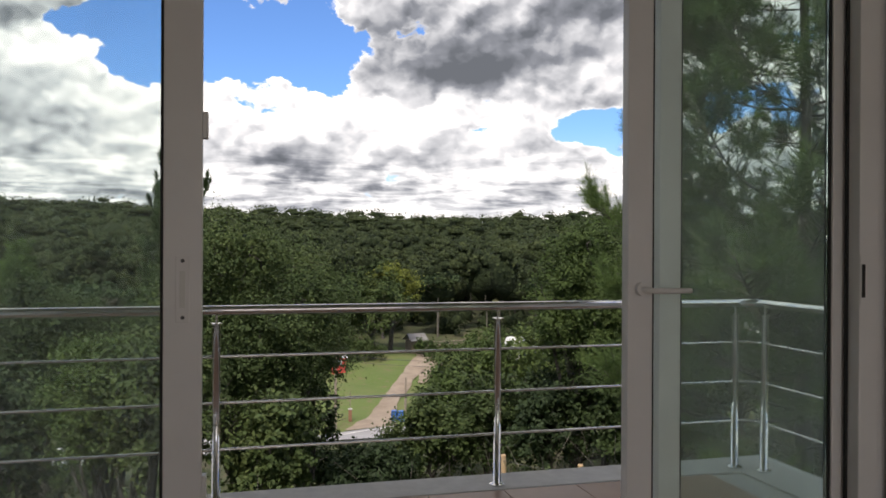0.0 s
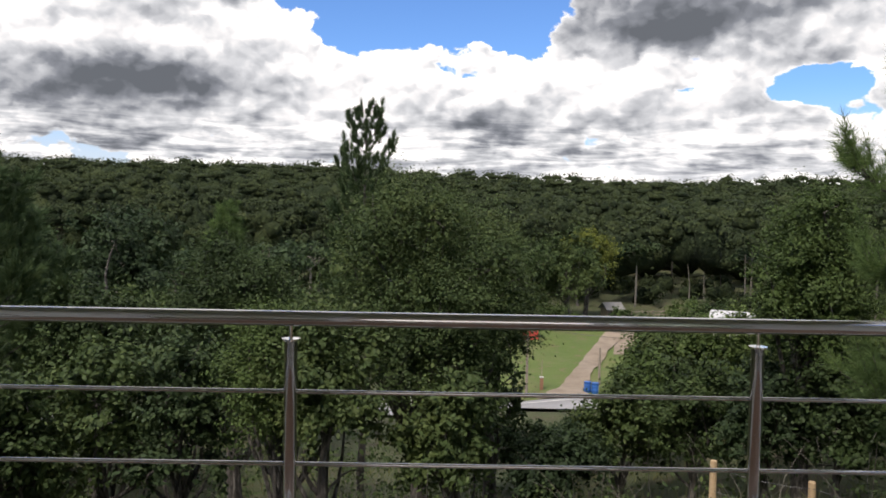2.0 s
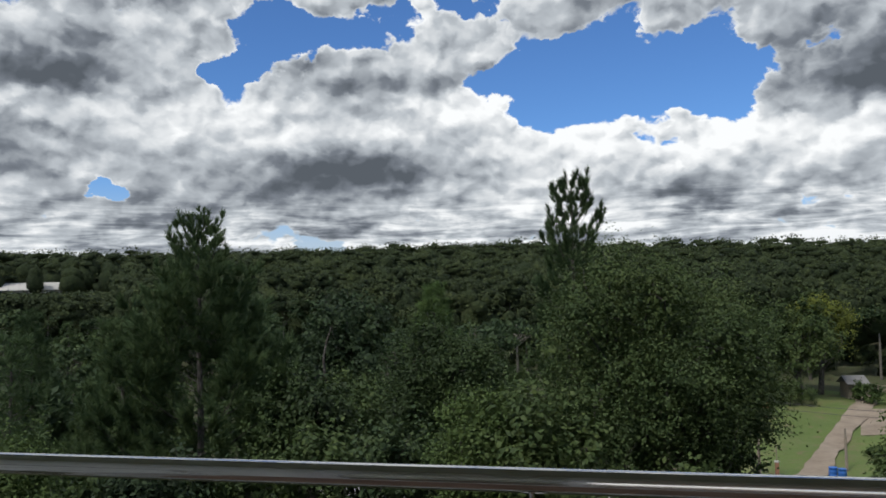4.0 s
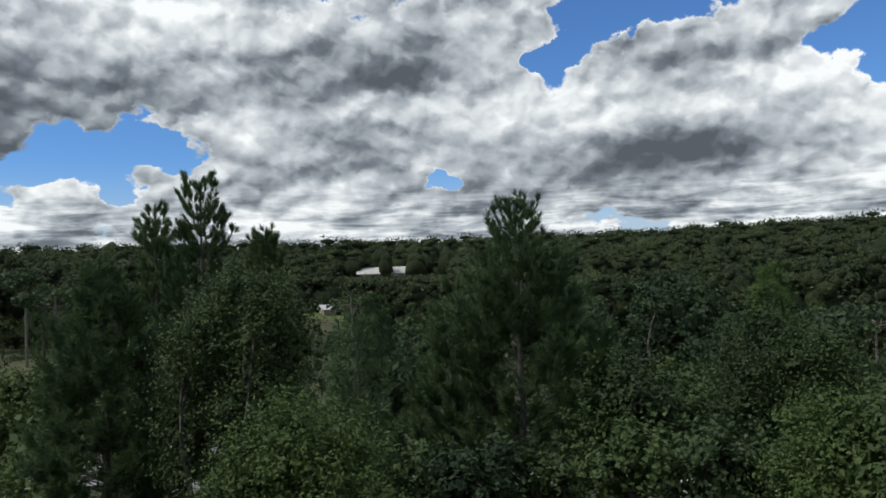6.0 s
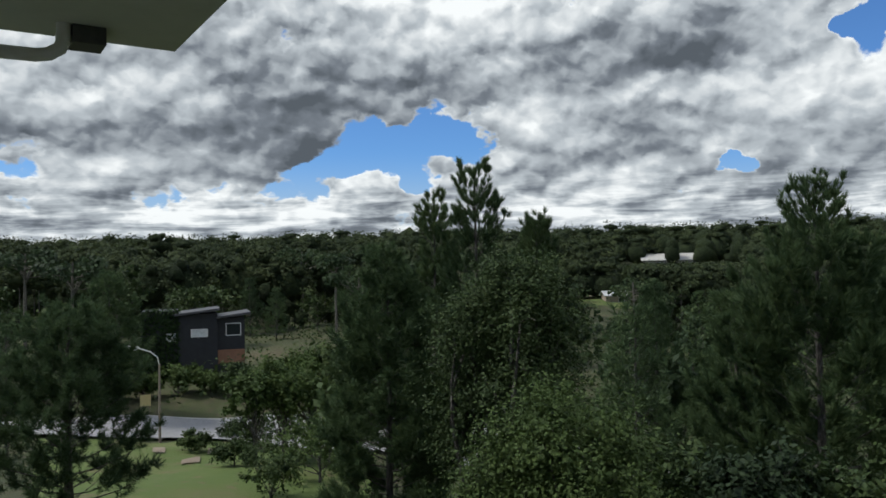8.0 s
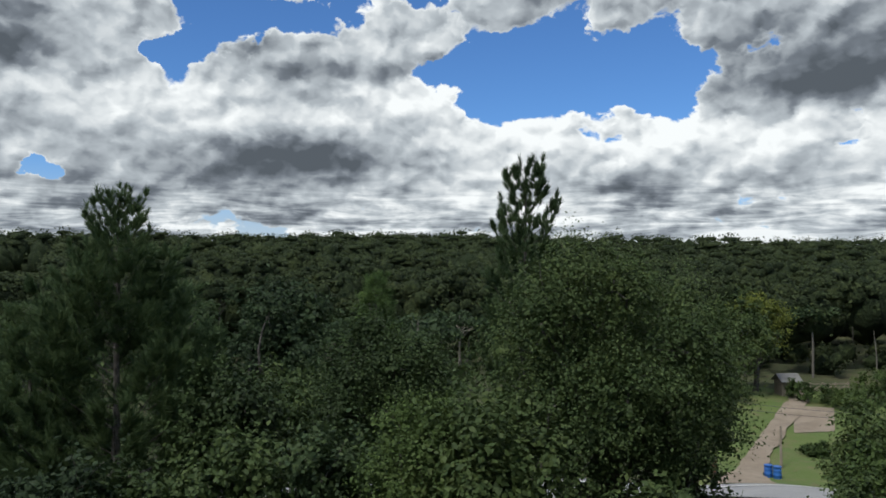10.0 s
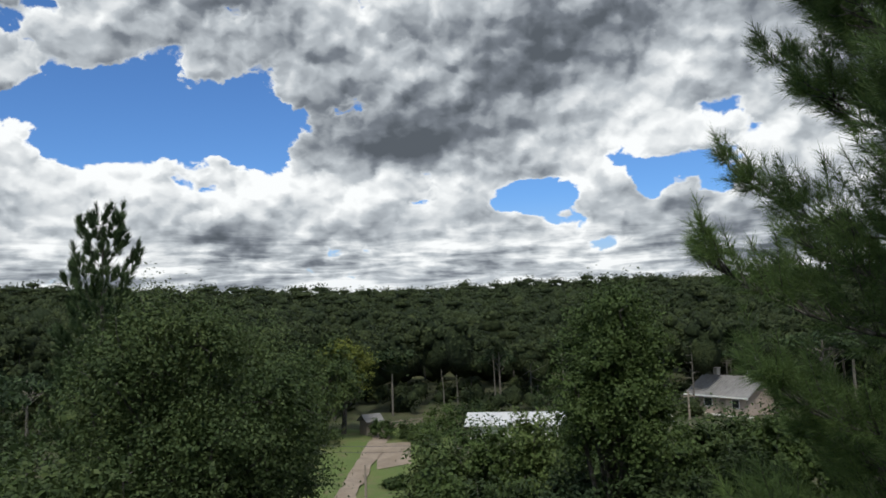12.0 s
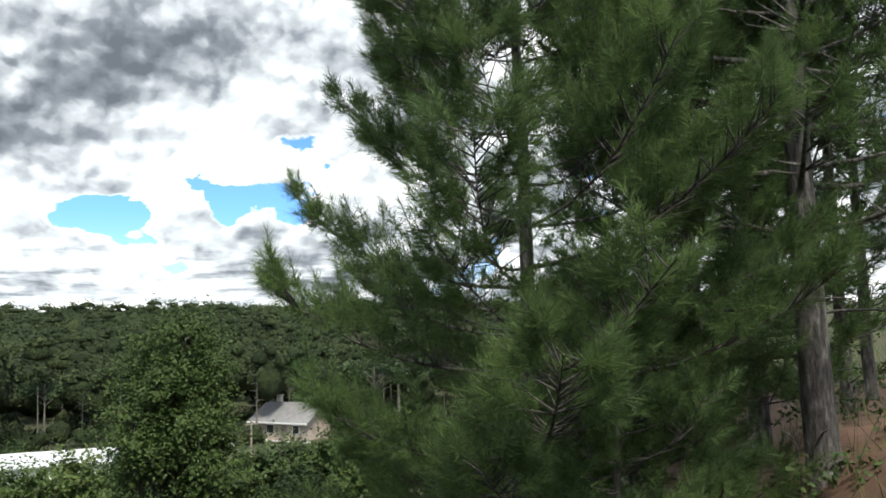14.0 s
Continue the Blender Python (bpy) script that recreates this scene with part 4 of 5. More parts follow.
# ---------------------------------------------------------------- mid-distance trees, shared shapes
def flat_crown(seed, height, rx, leaf, count, mat, label, group):
    """An umbrella-crowned tree: bare trunk, spreading limbs, each with a round tuft at its end."""
    rng = np.random.default_rng(seed)
    root = thing("tree", (0, 0, 0), label, "tree", group)
    bm = bmesh.new()
    tr = 0.013 * height + 0.05
    tube(bm, [(0, 0, -0.8), (0.05, 0.03, height * 0.5), (0.0, 0.0, height * 0.93)], [tr, tr * 0.8, tr * 0.4], 7)
    cs, rs = [], []
    for k in range(16):
        a, q = rng.uniform(0, 6.28), rng.uniform(0.25, 1.0) ** 0.6
        c = np.array([math.cos(a) * rx * q * 0.85, math.sin(a) * rx * q * 0.85, height * (0.93 - 0.10 * q) + rng.normal(0, 0.035 * height)])
        cs.append(c), rs.append(rx * rng.uniform(0.20, 0.30))
        limb(bm, (0, 0, height * rng.uniform(0.62, 0.85)), c, tr * 0.3, tr * 0.08, rng, 0.05, 4, 4)
    part("trunk", bm, PALE_BARK, root)
    pick = rng.integers(0, 16, count)
    d = unit(rng.normal(0, 1, (count, 3)))
    d[:, 2] = d[:, 2] * 0.7 + 0.25
    pos = np.array(cs)[pick] + d * (np.array(rs)[pick] * rng.uniform(0.7, 1.05, count))[:, None]
    crown = new("crown", soup("crown", leaf_faces(rng, pos, d, leaf), 4, mat))
    crown.parent = root
    return root


def blocks_view(az, d, height):
    """True where a scattered tree would hide the drive, the lawns, the houses or the barn."""
    x, y = polar(az, d)
    top = math.degrees(math.atan2(gz(x, y) + height - 1.5, d))
    if -19.5 < az < -6.0 and d < 104:
        return True
    if 62 < az < 85 and d < 62:
        return True
    if -42 < az < -19 and 60 < d < 112:
        return top > -7.8
    if 66 < az < 82 and d < 85:
        return top > -6.2
    if 36.5 < az < 45.5 and d < 320:
        return top > 0.0
    if 42.5 < az < 49.0 and d < 190:
        return top > -3.8
    return False


mid_rng = random.Random(7)
protos = []
for k in range(3):
    protos.append((broadleaf(200 + k, 8.0, 1.6, 3.3, 3.2, 0.46, 1000, LEAF if k else LEAF_DARK, 10, "green broad-leaved tree in the valley wood", "valley trees"), 8.0))
for k in range(3):
    protos.append((flat_crown(210 + k, 11.0, 3.6, 0.55, 900, LEAF_DARK, "umbrella-crowned araucaria in the valley wood", "valley trees"), 11.3))
protos.append((pine(220, 9.0, 1.2, 2.3, 5, 0.5, 10, 0.03, NEEDLE_DARK, "dark conical pine in the valley wood", "valley trees", 0.14), 9.0))
spots_used = []
tries = 0
while len(spots_used) < 120 and tries < 6000:
    tries += 1
    az = mid_rng.uniform(-48, 92)
    d = math.sqrt(mid_rng.uniform(27 ** 2, 118 ** 2))
    if az < 8 and d < 92:
        continue
    k = mid_rng.randrange(len(protos))
    s = mid_rng.uniform(0.7, 1.1)
    proto, h = protos[k]
    if 53.0 < d < 60.0 or blocks_view(az, d, h * s):
        continue
    x, y = polar(az, d)
    if any((x - a) ** 2 + (y - b) ** 2 < 26 for a, b in spots_used):
        continue
    top = math.degrees(math.atan2(gz(x, y) + h * s - 1.5, d))
    if top > 0.2 and d < 60:
        continue
    m = pose(x, y, gz(x, y) - 0.2, 0, 0, mid_rng.uniform(0, 360)) @ Matrix.Scale(s, 4)
    if len(spots_used) < len(protos):
        proto = protos[len(spots_used)][0]
        proto.matrix_world = m
    else:
        c = copy_thing(proto, m)
        c.scale = (s, s, s)
    spots_used.append((x, y))


# ---------------------------------------------------------------- the wooded hills: one mass of crowns
def small_lump(seed):
    bm = bmesh.new()
    bmesh.ops.create_icosphere(bm, subdivisions=1, radius=1)
    for v in bm.verts:
        v.co *= 0.9 + 0.45 * (noise.noise(v.co * 1.6 + Vector((seed * 5.3, 3, 0))))
    vs = np.array([v.co[:] for v in bm.verts])
    fs = np.array([[v.index for v in f.verts] for f in bm.faces])
    bm.free()
    return vs, fs


def joined(name, pieces, mat):
    """One smooth mesh from many (corners, triangles) pieces."""
    off, vs, fs = 0, [], []
    for v, f in pieces:
        vs.append(v), fs.append(f + off)
        off += len(v)
    v, f = np.concatenate(vs).astype(np.float32), np.concatenate(fs).astype(np.int32)
    me = bpy.data.meshes.new(name)
    me.vertices.add(len(v))
    me.vertices.foreach_set("co", v.ravel())
    me.loops.add(f.size)
    me.loops.foreach_set("vertex_index", f.ravel())
    me.polygons.add(len(f))
    me.polygons.foreach_set("loop_start", np.arange(0, f.size, 3, dtype=np.int32))
    me.polygons.foreach_set("use_smooth", np.ones(len(f), dtype=bool))
    me.update(calc_edges=True)
    me.materials.append(mat)
    return me


def woods():
    rng = np.random.default_rng(5)
    smalls = [small_lump(k) for k in range(6)]
    cards, lumps, trunks = [], [], bmesh.new()
    cells = []
    for r0, r1, step in ((112, 150, 6.0), (150, 240, 6.6), (240, 380, 8.2), (380, 560, 10.5)):
        r = r0
        while r < r1:
            n = int(math.radians(165) * r / step)
            for k in range(n):
                cells.append((-72 + 165 * (k + rng.uniform(-0.45, 0.45)) / n, r + rng.uniform(-0.5, 0.5) * step, step))
            r += step * 0.95
    for az, r, step in cells:
        x, y = polar(az, r)
        z = gz(x, y)
        h = rng.uniform(7.0, 12.5) + (rng.uniform(1.0, 3.5) if r > 150 and rng.random() < (0.28 if r > 380 else 0.14) else 0) + (0.0 if az > 55 else 2.0 * ease((150 - r) / 40))
        top = math.degrees(math.atan2(z + h - 1.5, r))
        if 36.5 < az < 45.5 and r < 306:
            if top > 0.05:
                h -= r * math.tan(radians(top - 0.05))
            if 290 < r or h < 3:
                continue
        if 43.8 < az < 48.5 and r < 186:
            if top > -3.6:
                h -= r * math.tan(radians(top + 3.6))
            if h < 2.5:
                continue
        if 33 < az < 50 and 322 < r < 372:
            h = 1.5 + r * math.tan(radians(rng.uniform(2.2, 3.1))) - z
        umbrella = rng.random() < (0.5 if r < 380 else 0.62)
        rx = step * rng.uniform(0.50, 0.74)
        close = r < 240
        k = 10 if close else 6
        a = 2.4 * np.arange(k) + rng.uniform(0, 6.28) + rng.normal(0, 0.3, k)
        if umbrella:
            q = np.sqrt((np.arange(k) + 0.4) / k) * rng.uniform(0.9, 1.05, k)
            cs = np.stack([np.cos(a) * rx * q * 0.78, np.sin(a) * rx * q * 0.78, h * (0.95 - 0.10 * q * q) + rng.normal(0, 0.02 * h, k)], 1)
            rs = rx * rng.uniform(0.26, 0.38, k)
            flat = 0.75
        else:
            up = 1 - 1.35 * (np.arange(k) + 0.4) / k
            ring = np.sqrt(1 - up * up)
            cs = np.stack([np.cos(a) * rx * 0.66 * ring, np.sin(a) * rx * 0.66 * ring, h * (0.64 + 0.27 * up)], 1)
            rs = rx * rng.uniform(0.30, 0.44, k)
            flat = 1.0
        base = np.array([x, y, z])
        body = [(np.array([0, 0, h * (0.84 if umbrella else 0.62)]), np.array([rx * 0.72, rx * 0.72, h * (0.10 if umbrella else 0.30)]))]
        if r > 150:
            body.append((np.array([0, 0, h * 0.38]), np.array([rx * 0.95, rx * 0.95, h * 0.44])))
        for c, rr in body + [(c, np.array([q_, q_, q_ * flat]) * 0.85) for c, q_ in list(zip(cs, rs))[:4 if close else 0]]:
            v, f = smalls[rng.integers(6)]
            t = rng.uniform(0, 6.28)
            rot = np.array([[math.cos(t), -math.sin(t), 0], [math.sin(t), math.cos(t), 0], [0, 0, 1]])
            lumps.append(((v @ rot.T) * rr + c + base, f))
        cnt = 210 if r < 150 else 84 if close else 36
        size = 0.55 if r < 150 else 0.66 if close else 0.95 if r < 380 else 1.25
        pick = rng.integers(0, k, cnt)
        d = unit(rng.normal(0, 1, (cnt, 3)))
        d[:, 2] = np.abs(d[:, 2]) * np.where(rng.random(cnt) < 0.88, 1, -1)
        pos = cs[pick] + d * (rs[pick] * rng.uniform(0.85, 1.15, cnt))[:, None] * np.array([1, 1, flat])
        cards.append(leaf_faces(rng, pos, d, size, 1.3) + base)
        if r < 150 and rng.random() < (0.5 if umbrella else 0.08):
            tube(trunks, [(x, y, z - 0.5), (x + rng.normal(0, 0.15), y, z + h * 0.5), (x, y, z + h * 0.88)], [0.11, 0.09, 0.05], 5, caps=False)
        if r < 135:
            for _ in range(2):
                c = base + np.array([rng.normal(0, 2), rng.normal(0, 2), rng.uniform(0.6, 2.6)])
                v, f = smalls[rng.integers(6)]
                lumps.append((v * rng.uniform(0.9, 1.9) * 0.9 + c, f))
                dd = unit(rng.normal(0, 1, (60, 3)))
                cards.append(leaf_faces(rng, c + dd * 1.5, dd, 0.42, 1.0))
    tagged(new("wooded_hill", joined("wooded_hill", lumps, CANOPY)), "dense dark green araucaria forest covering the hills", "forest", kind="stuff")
    tagged(new("forest_leaves", soup("forest_leaves", np.concatenate(cards), 4, FOREST)), "leafy outer twigs of the dark green forest", "forest", kind="stuff")
    tagged(new("forest_trunks", finish("forest_trunks", trunks, BARK)), "bare grey trunks along the forest edge", "forest", kind="stuff")


woods()


# ---------------------------------------------------------------- undergrowth on the slopes
def undergrowth():
    rng = np.random.default_rng(9)
    leaves_, twigs, blades = [], bmesh.new(), []
    n = 0
    while n < 1300:
        az = rng.uniform(-92, 95)
        r = 4.0 + 108 * rng.random() ** 1.25
        x, y = polar(az, r)
        if y < 1.2 or (53.0 < r < 59.5) or (62 < az < 86 and 24 < r < 54) or (-17.0 < az < -6.0 and r > 21):
            continue
        n += 1
        z = gz(x, y)
        grove = az < -58 and r < 22
        h = rng.uniform(0.3, 0.8) if grove else rng.uniform(0.5, 1.5) if r < 60 else rng.uniform(1.2, 3.0)
        if -17 < az < -5:
            h = min(h, 1.0)
        wd = h * rng.uniform(0.6, 1.0)
        cnt, size = (130, 0.10) if r < 16 else (80, 0.15) if r < 32 else (48, 0.26) if r < 60 else (48, 0.42)
        d = unit(rng.normal(0, 1, (cnt, 3)))
        d[:, 2] = np.abs(d[:, 2])
        q = rng.uniform(0.55, 1.05, cnt)[:, None]
        leaves_.append(leaf_faces(rng, np.array([x, y, z]) + d * q * np.array([wd, wd, h]), d, size))
        if r < 26:
            for _ in range(3 if r < 18 else 1):
                t = unit(np.array([rng.normal(), rng.normal(), 1.6]))
                limb(twigs, (x, y, z - 0.05), np.array([x, y, z]) + t * h * rng.uniform(1.0, 1.7), 0.010, 0.003, rng, 0.12, 4, 3)
    m = 9000
    az, r = rng.uniform(-86, 30, m), 5 + 26 * rng.random(m)
    bx, by = -r * np.sin(np.radians(az)), -1 + r * np.cos(np.radians(az))
    ok = by > 1.2
    root = np.stack([bx, by, ground_z(bx, by)], 1)[ok]
    d = unit(rng.normal(0, 0.45, (len(root), 3)) + np.array([0, 0, 1.0]))
    ln = rng.uniform(0.25, 0.8, (len(root), 1))
    sd = unit(np.cross(d, rng.normal(0, 1, d.shape))) * 0.008
    blades = np.stack([root - sd, root + sd, root + d * ln], 1)
    tagged(new("undergrowth", soup("undergrowth", np.concatenate(leaves_), 4, LEAF)), "tangled green undergrowth covering the slope", "undergrowth", kind="stuff")
    tagged(new("dry_twigs", finish("dry_twigs", twigs, PALE_BARK)), "dry bare twigs standing in the undergrowth", "twigs", kind="stuff")
    tagged(new("tall_grass", soup("tall_grass", blades, 3, GRASS_BLADE)), "tall yellowing grass among the bushes", "grass", kind="stuff")


undergrowth()


# ---------------------------------------------------------------- buildings
def ground_at(az, d, dz=0.0):
    x, y = polar(az, d)
    return x, y, gz(x, y) + dz


def gable(bm, x0, x1, y0, y1, z0, z1, thick=0.12):
    """Two sloping roof slabs with the ridge along x."""
    ym = (y0 + y1) / 2
    for ya in (y0, y1):
        v = [bm.verts.new(p) for p in ((x0, ya, z0), (x1, ya, z0), (x1, ym, z1), (x0, ym, z1), (x0, ya, z0 - thick), (x1, ya, z0 - thick), (x1, ym, z1 - thick), (x0, ym, z1 - thick))]
        for f in ((0, 1, 2, 3), (7, 6, 5, 4), (0, 4, 5, 1), (1, 5, 6, 2), (2, 6, 7, 3), (3, 7, 4, 0)):
            bm.faces.new([v[i] for i in f])
    bmesh.ops.recalc_face_normals(bm, faces=bm.faces)
    return bm


def gable_end(x, y0, y1, z0, z1, t=0.15):
    bm = bmesh.new()
    a = [bm.verts.new((x - t / 2, y, z)) for y, z in ((y0, z0), (y1, z0), ((y0 + y1) / 2, z1))]
    b = [bm.verts.new((x + t / 2, y, z)) for y, z in ((y0, z0), (y1, z0), ((y0 + y1) / 2, z1))]
    bm.faces.new(a[::-1]), bm.faces.new(b)
    for i in range(3):
        bm.faces.new((a[i], a[(i + 1) % 3], b[(i + 1) % 3], b[i]))
    return bm


def window(parent, x0, x1, y, z0, z1, out, mat=PANE):
    """A framed window on a wall that faces along y; out is the outward sign."""
    w = part("window", boxes((x0, x1, min(y, y + out * 0.05), max(y, y + out * 0.05), z0, z0 + 0.07), (x0, x1, min(y, y + out * 0.05), max(y, y + out * 0.05), z1 - 0.07, z1),
                             (x0, x0 + 0.07, min(y, y + out * 0.05), max(y, y + out * 0.05), z0 + 0.07, z1 - 0.07), (x1 - 0.07, x1, min(y, y + out * 0.05), max(y, y + out * 0.05), z0 + 0.07, z1 - 0.07)), FRAME, parent, "white window frame")
    part("pane", boxes((x0 + 0.07, x1 - 0.07, min(y, y + out * 0.02), max(y, y + out * 0.02), z0 + 0.07, z1 - 0.07)), mat, w, "glass pane")
    return w


def roof_ribs(bm, x0, x1, step, y0, y1, z0, z1, r=0.05):
    """Raised ribs running up one roof slope."""
    x = x0
    while x < x1:
        tube(bm, [(x, y0, z0), (x, y1, z1)], r, 4)
        x += step
    return bm


# cottage beyond the bushes, with a grey roof and two chimneys
x, y, z = ground_at(-38.6, 110)
cottage = thing("house", (x, y, z), "small beige house with a weathered grey roof and chimneys", "house", turn=-78)
cottage.scale = (0.95, 0.95, 0.95)
part("wall", boxes((-4.6, 4.6, -3.4, -3.2, -0.5, 2.7), (-4.6, 4.6, 3.2, 3.4, -0.5, 2.7), (-4.6, -4.4, -3.2, 3.2, -0.5, 2.7), (4.4, 4.6, -3.2, 3.2, -0.5, 2.7)), BEIGE, cottage)
part("gable", gable_end(-4.5, -3.3, 3.3, 2.7, 4.7), BEIGE, cottage)
part("gable", gable_end(4.5, -3.3, 3.3, 2.7, 4.7), BEIGE, cottage)
roof = part("roof", gable(bmesh.new(), -5.3, 5.3, -4.1, 4.1, 2.55, 4.95), FIBRE_ROOF, cottage, "weathered grey corrugated roof")
bm = bmesh.new()
roof_ribs(bm, -5.2, 5.3, 0.45, -4.1, 0.0, 2.57, 4.97)
part("roof_ribs", bm, FIBRE_ROOF, roof)
part("fascia", boxes((-5.32, 5.32, -4.16, -4.1, 2.38, 2.58)), PLASTER, cottage, "white fascia board")
for cx, cy, ch in ((-3.2, 0.4, 5.7), (3.0, -1.0, 5.5)):
    ch_ = part("chimney", boxes((cx - 0.33, cx + 0.33, cy - 0.33, cy + 0.33, 3.6, ch), bevel=0.02), CONCRETE, cottage, "pale plastered chimney")
    part("chimney_cap", boxes((cx - 0.45, cx + 0.45, cy - 0.45, cy + 0.45, ch + 0.12, ch + 0.22), (cx - 0.3, cx - 0.2, cy - 0.3, cy + 0.3, ch, ch + 0.12), (cx + 0.2, cx + 0.3, cy - 0.3, cy + 0.3, ch, ch + 0.12)), CONCRETE, ch_)
window(cottage, 2.2, 3.4, -3.4, 1.0, 2.2, -1)
window(cottage, -2.4, -1.0, -3.4, 1.0, 2.2, -1)
part("door", boxes((0.3, 1.2, -3.45, -3.4, 0.0, 2.1)), GREY_WOOD, cottage, "brown wooden door")
part("step", boxes((-4.9, 5.6, -4.6, -3.41, -0.5, 0.12)), CONCRETE, cottage)

# long white shed
x, y, z = ground_at(-23.9, 93)
shed = thing("shed", (x, y, z - 0.5), "long low white shed with a white sheet roof", "shed", turn=-30)
part("wall", boxes((-5.4, 5.4, -2.2, -2.05, -0.5, 2.4), (-5.4, 5.4, 2.05, 2.2, -0.5, 2.4), (-5.4, -5.25, -2.05, 2.05, -0.5, 2.4), (5.25, 5.4, -2.05, 2.05, -0.5, 2.4)), PLASTER, shed)
part("gable", gable_end(-5.33, -2.15, 2.15, 2.4, 3.2), PLASTER, shed)
part("gable", gable_end(5.33, -2.15, 2.15, 2.4, 3.2), PLASTER, shed)
sroof = part("roof", gable(bmesh.new(), -6.0, 6.0, -2.8, 2.8, 2.25, 3.4), WHITE_ROOF, shed, "white sheet-metal roof")
bm = bmesh.new()
roof_ribs(bm, -5.9, 6.0, 0.6, -2.8, 0.0, 2.27, 3.42, 0.035)
part("roof_ribs", bm, WHITE_ROOF, sroof)

# wooden hut and field gate at the end of the drive
x, y, z = ground_at(-13.35, 97)
hut = thing("hut", (x, y, z), "small weathered timber hut with a grey roof", "hut", turn=13)
for k in range(8):
    part("board", boxes((-1.0 + k * 0.25, -0.77 + k * 0.25, -0.93, -0.89, -0.2, 1.75)), GREY_WOOD, hut)
part("wall", boxes((-1.0, 1.0, 0.85, 0.9, -0.2, 1.75), (-1.0, -0.95, -0.88, 0.85, -0.2, 1.75), (0.95, 1.0, -0.88, 0.85, -0.2, 1.75)), GREY_WOOD, hut)
part("roof", gable(bmesh.new(), -1.25, 1.25, -1.3, 1.3, 1.7, 2.5, 0.06), FIBRE_ROOF, hut)
x, y, z = ground_at(-15.5, 99)
gate = thing("field_gate", (x, y, z), "weathered wooden rail fence beside the hut", "fence", turn=15)
for k in range(5):
    part("post", boxes((-3 + k * 1.5 - 0.07, -3 + k * 1.5 + 0.07, -0.07, 0.07, -0.4, 1.35), bevel=0.01), GREY_WOOD, gate)
for zz in (0.45, 0.85, 1.2):
    part("rail", boxes((-3.1, 3.1, -0.11, -0.072, zz - 0.05, zz + 0.05), bevel=0.008), GREY_WOOD, gate)
for k in range(4):
    part("brace", bar([(-3 + 1.5 * k, -0.13, 0.4), (-1.5 + 1.5 * k, -0.13, 1.22)], 0.035, 5), GREY_WOOD, gate)

# red kiosk, barrels, poles round the lawn
x, y, z = ground_at(-7.6, 84)
kiosk = thing("kiosk", (x, y, z), "small red painted hut with a pale roof", "hut", turn=8)
kiosk.scale = (0.78, 0.78, 0.85)
part("wall", boxes((-0.9, 0.9, -0.8, -0.72, -0.2, 2.2), (-0.9, 0.9, 0.72, 0.8, -0.2, 2.2), (-0.9, -0.82, -0.72, 0.72, -0.2, 2.2), (0.82, 0.9, -0.72, 0.72, -0.2, 2.2)), RED_PAINT, kiosk)
part("roof", gable(bmesh.new(), -1.1, 1.1, -1.1, 1.1, 2.15, 2.75, 0.07), WHITE_ROOF, kiosk, "pale sheet roof")
window(kiosk, -0.45, 0.35, -0.8, 1.2, 1.9, -1, BRIGHT_PANE)


def barrel(az, d, label):
    x, y, z = ground_at(az, d, 0.05)
    b = thing("barrel", (x, y, z), label, "barrel", "barrels by the drive")
    part("drum", bar([(0, 0, 0), (0, 0, 0.05), (0, 0, 0.3), (0, 0, 0.33), (0, 0, 0.36), (0, 0, 0.62), (0, 0, 0.65), (0, 0, 0.68), (0, 0, 0.90)], [0.27, 0.29, 0.29, 0.31, 0.29, 0.29, 0.31, 0.29, 0.28], 16), BLUE_PLASTIC, b, smooth_shade=True)
    part("lid", bar([(0, 0, 0.90), (0, 0, 0.94)], 0.30, 16), BLUE_PLASTIC, b)


barrel(-12.1, 62.3, "upright blue plastic barrel on the grass")
barrel(-12.65, 62.0, "upright blue plastic barrel on the grass")


def utility_pole(az, d, height, label, arm=True):
    x, y, z = ground_at(az, d)
    p = thing("utility_pole", (x, y, z), label, "pole", "poles along the street")
    part("pole", bar([(0, 0, -0.5), (0, 0, height)], [0.12, 0.08], 10), GREY_WOOD, p)
    if arm:
        part("crossarm", boxes((-0.7, 0.7, -0.05, 0.05, height - 0.5, height - 0.4)), GREY_WOOD, p)
        for k in (-0.6, 0.0, 0.6):
            part("insulator", bar([(k, 0, height - 0.4), (k, 0, height - 0.28)], [0.03, 0.045], 8), DARK_METAL, p)
    return x, y, z + height


pole_a = utility_pole(-12.9, 65, 3.3, "thin weathered pole beside the dirt drive", False)
pole_b = utility_pole(-7.6, 60, 6.6, "dark wooden utility pole by the street")
pole_c = utility_pole(-35.6, 76, 7.0, "dark wooden utility pole among the bushes")
for dz in (0.0, -0.45):
    pts = [Vector(pole_b).lerp(Vector(pole_c), k / 16) + Vector((0, 0, dz - 0.4 - 1.6 * (1 - (2 * k / 16 - 1) ** 2))) for k in range(17)]
    cable = thing("power_line", (0, 0, 0), "thin dark power line slung between poles", "cable", "power lines")
    part("wire", bar(pts, 0.014, 4), DARK_METAL, cable)

x, y, z = ground_at(-8.7, 62)
marker = thing("marker_post", (x, y, z), "short red-brown post on the grass", "post")
part("shaft", boxes((-0.13, 0.13, -0.13, 0.13, -0.2, 1.1), bevel=0.02), BRICK_RED, marker)
part("top", boxes((-0.17, 0.17, -0.17, 0.17, 1.1, 1.2), bevel=0.02), CONCRETE, marker)
part("rod", bar([(0, 0, 1.2), (0, 0, 2.6)], 0.03, 6), GREY_WOOD, marker)

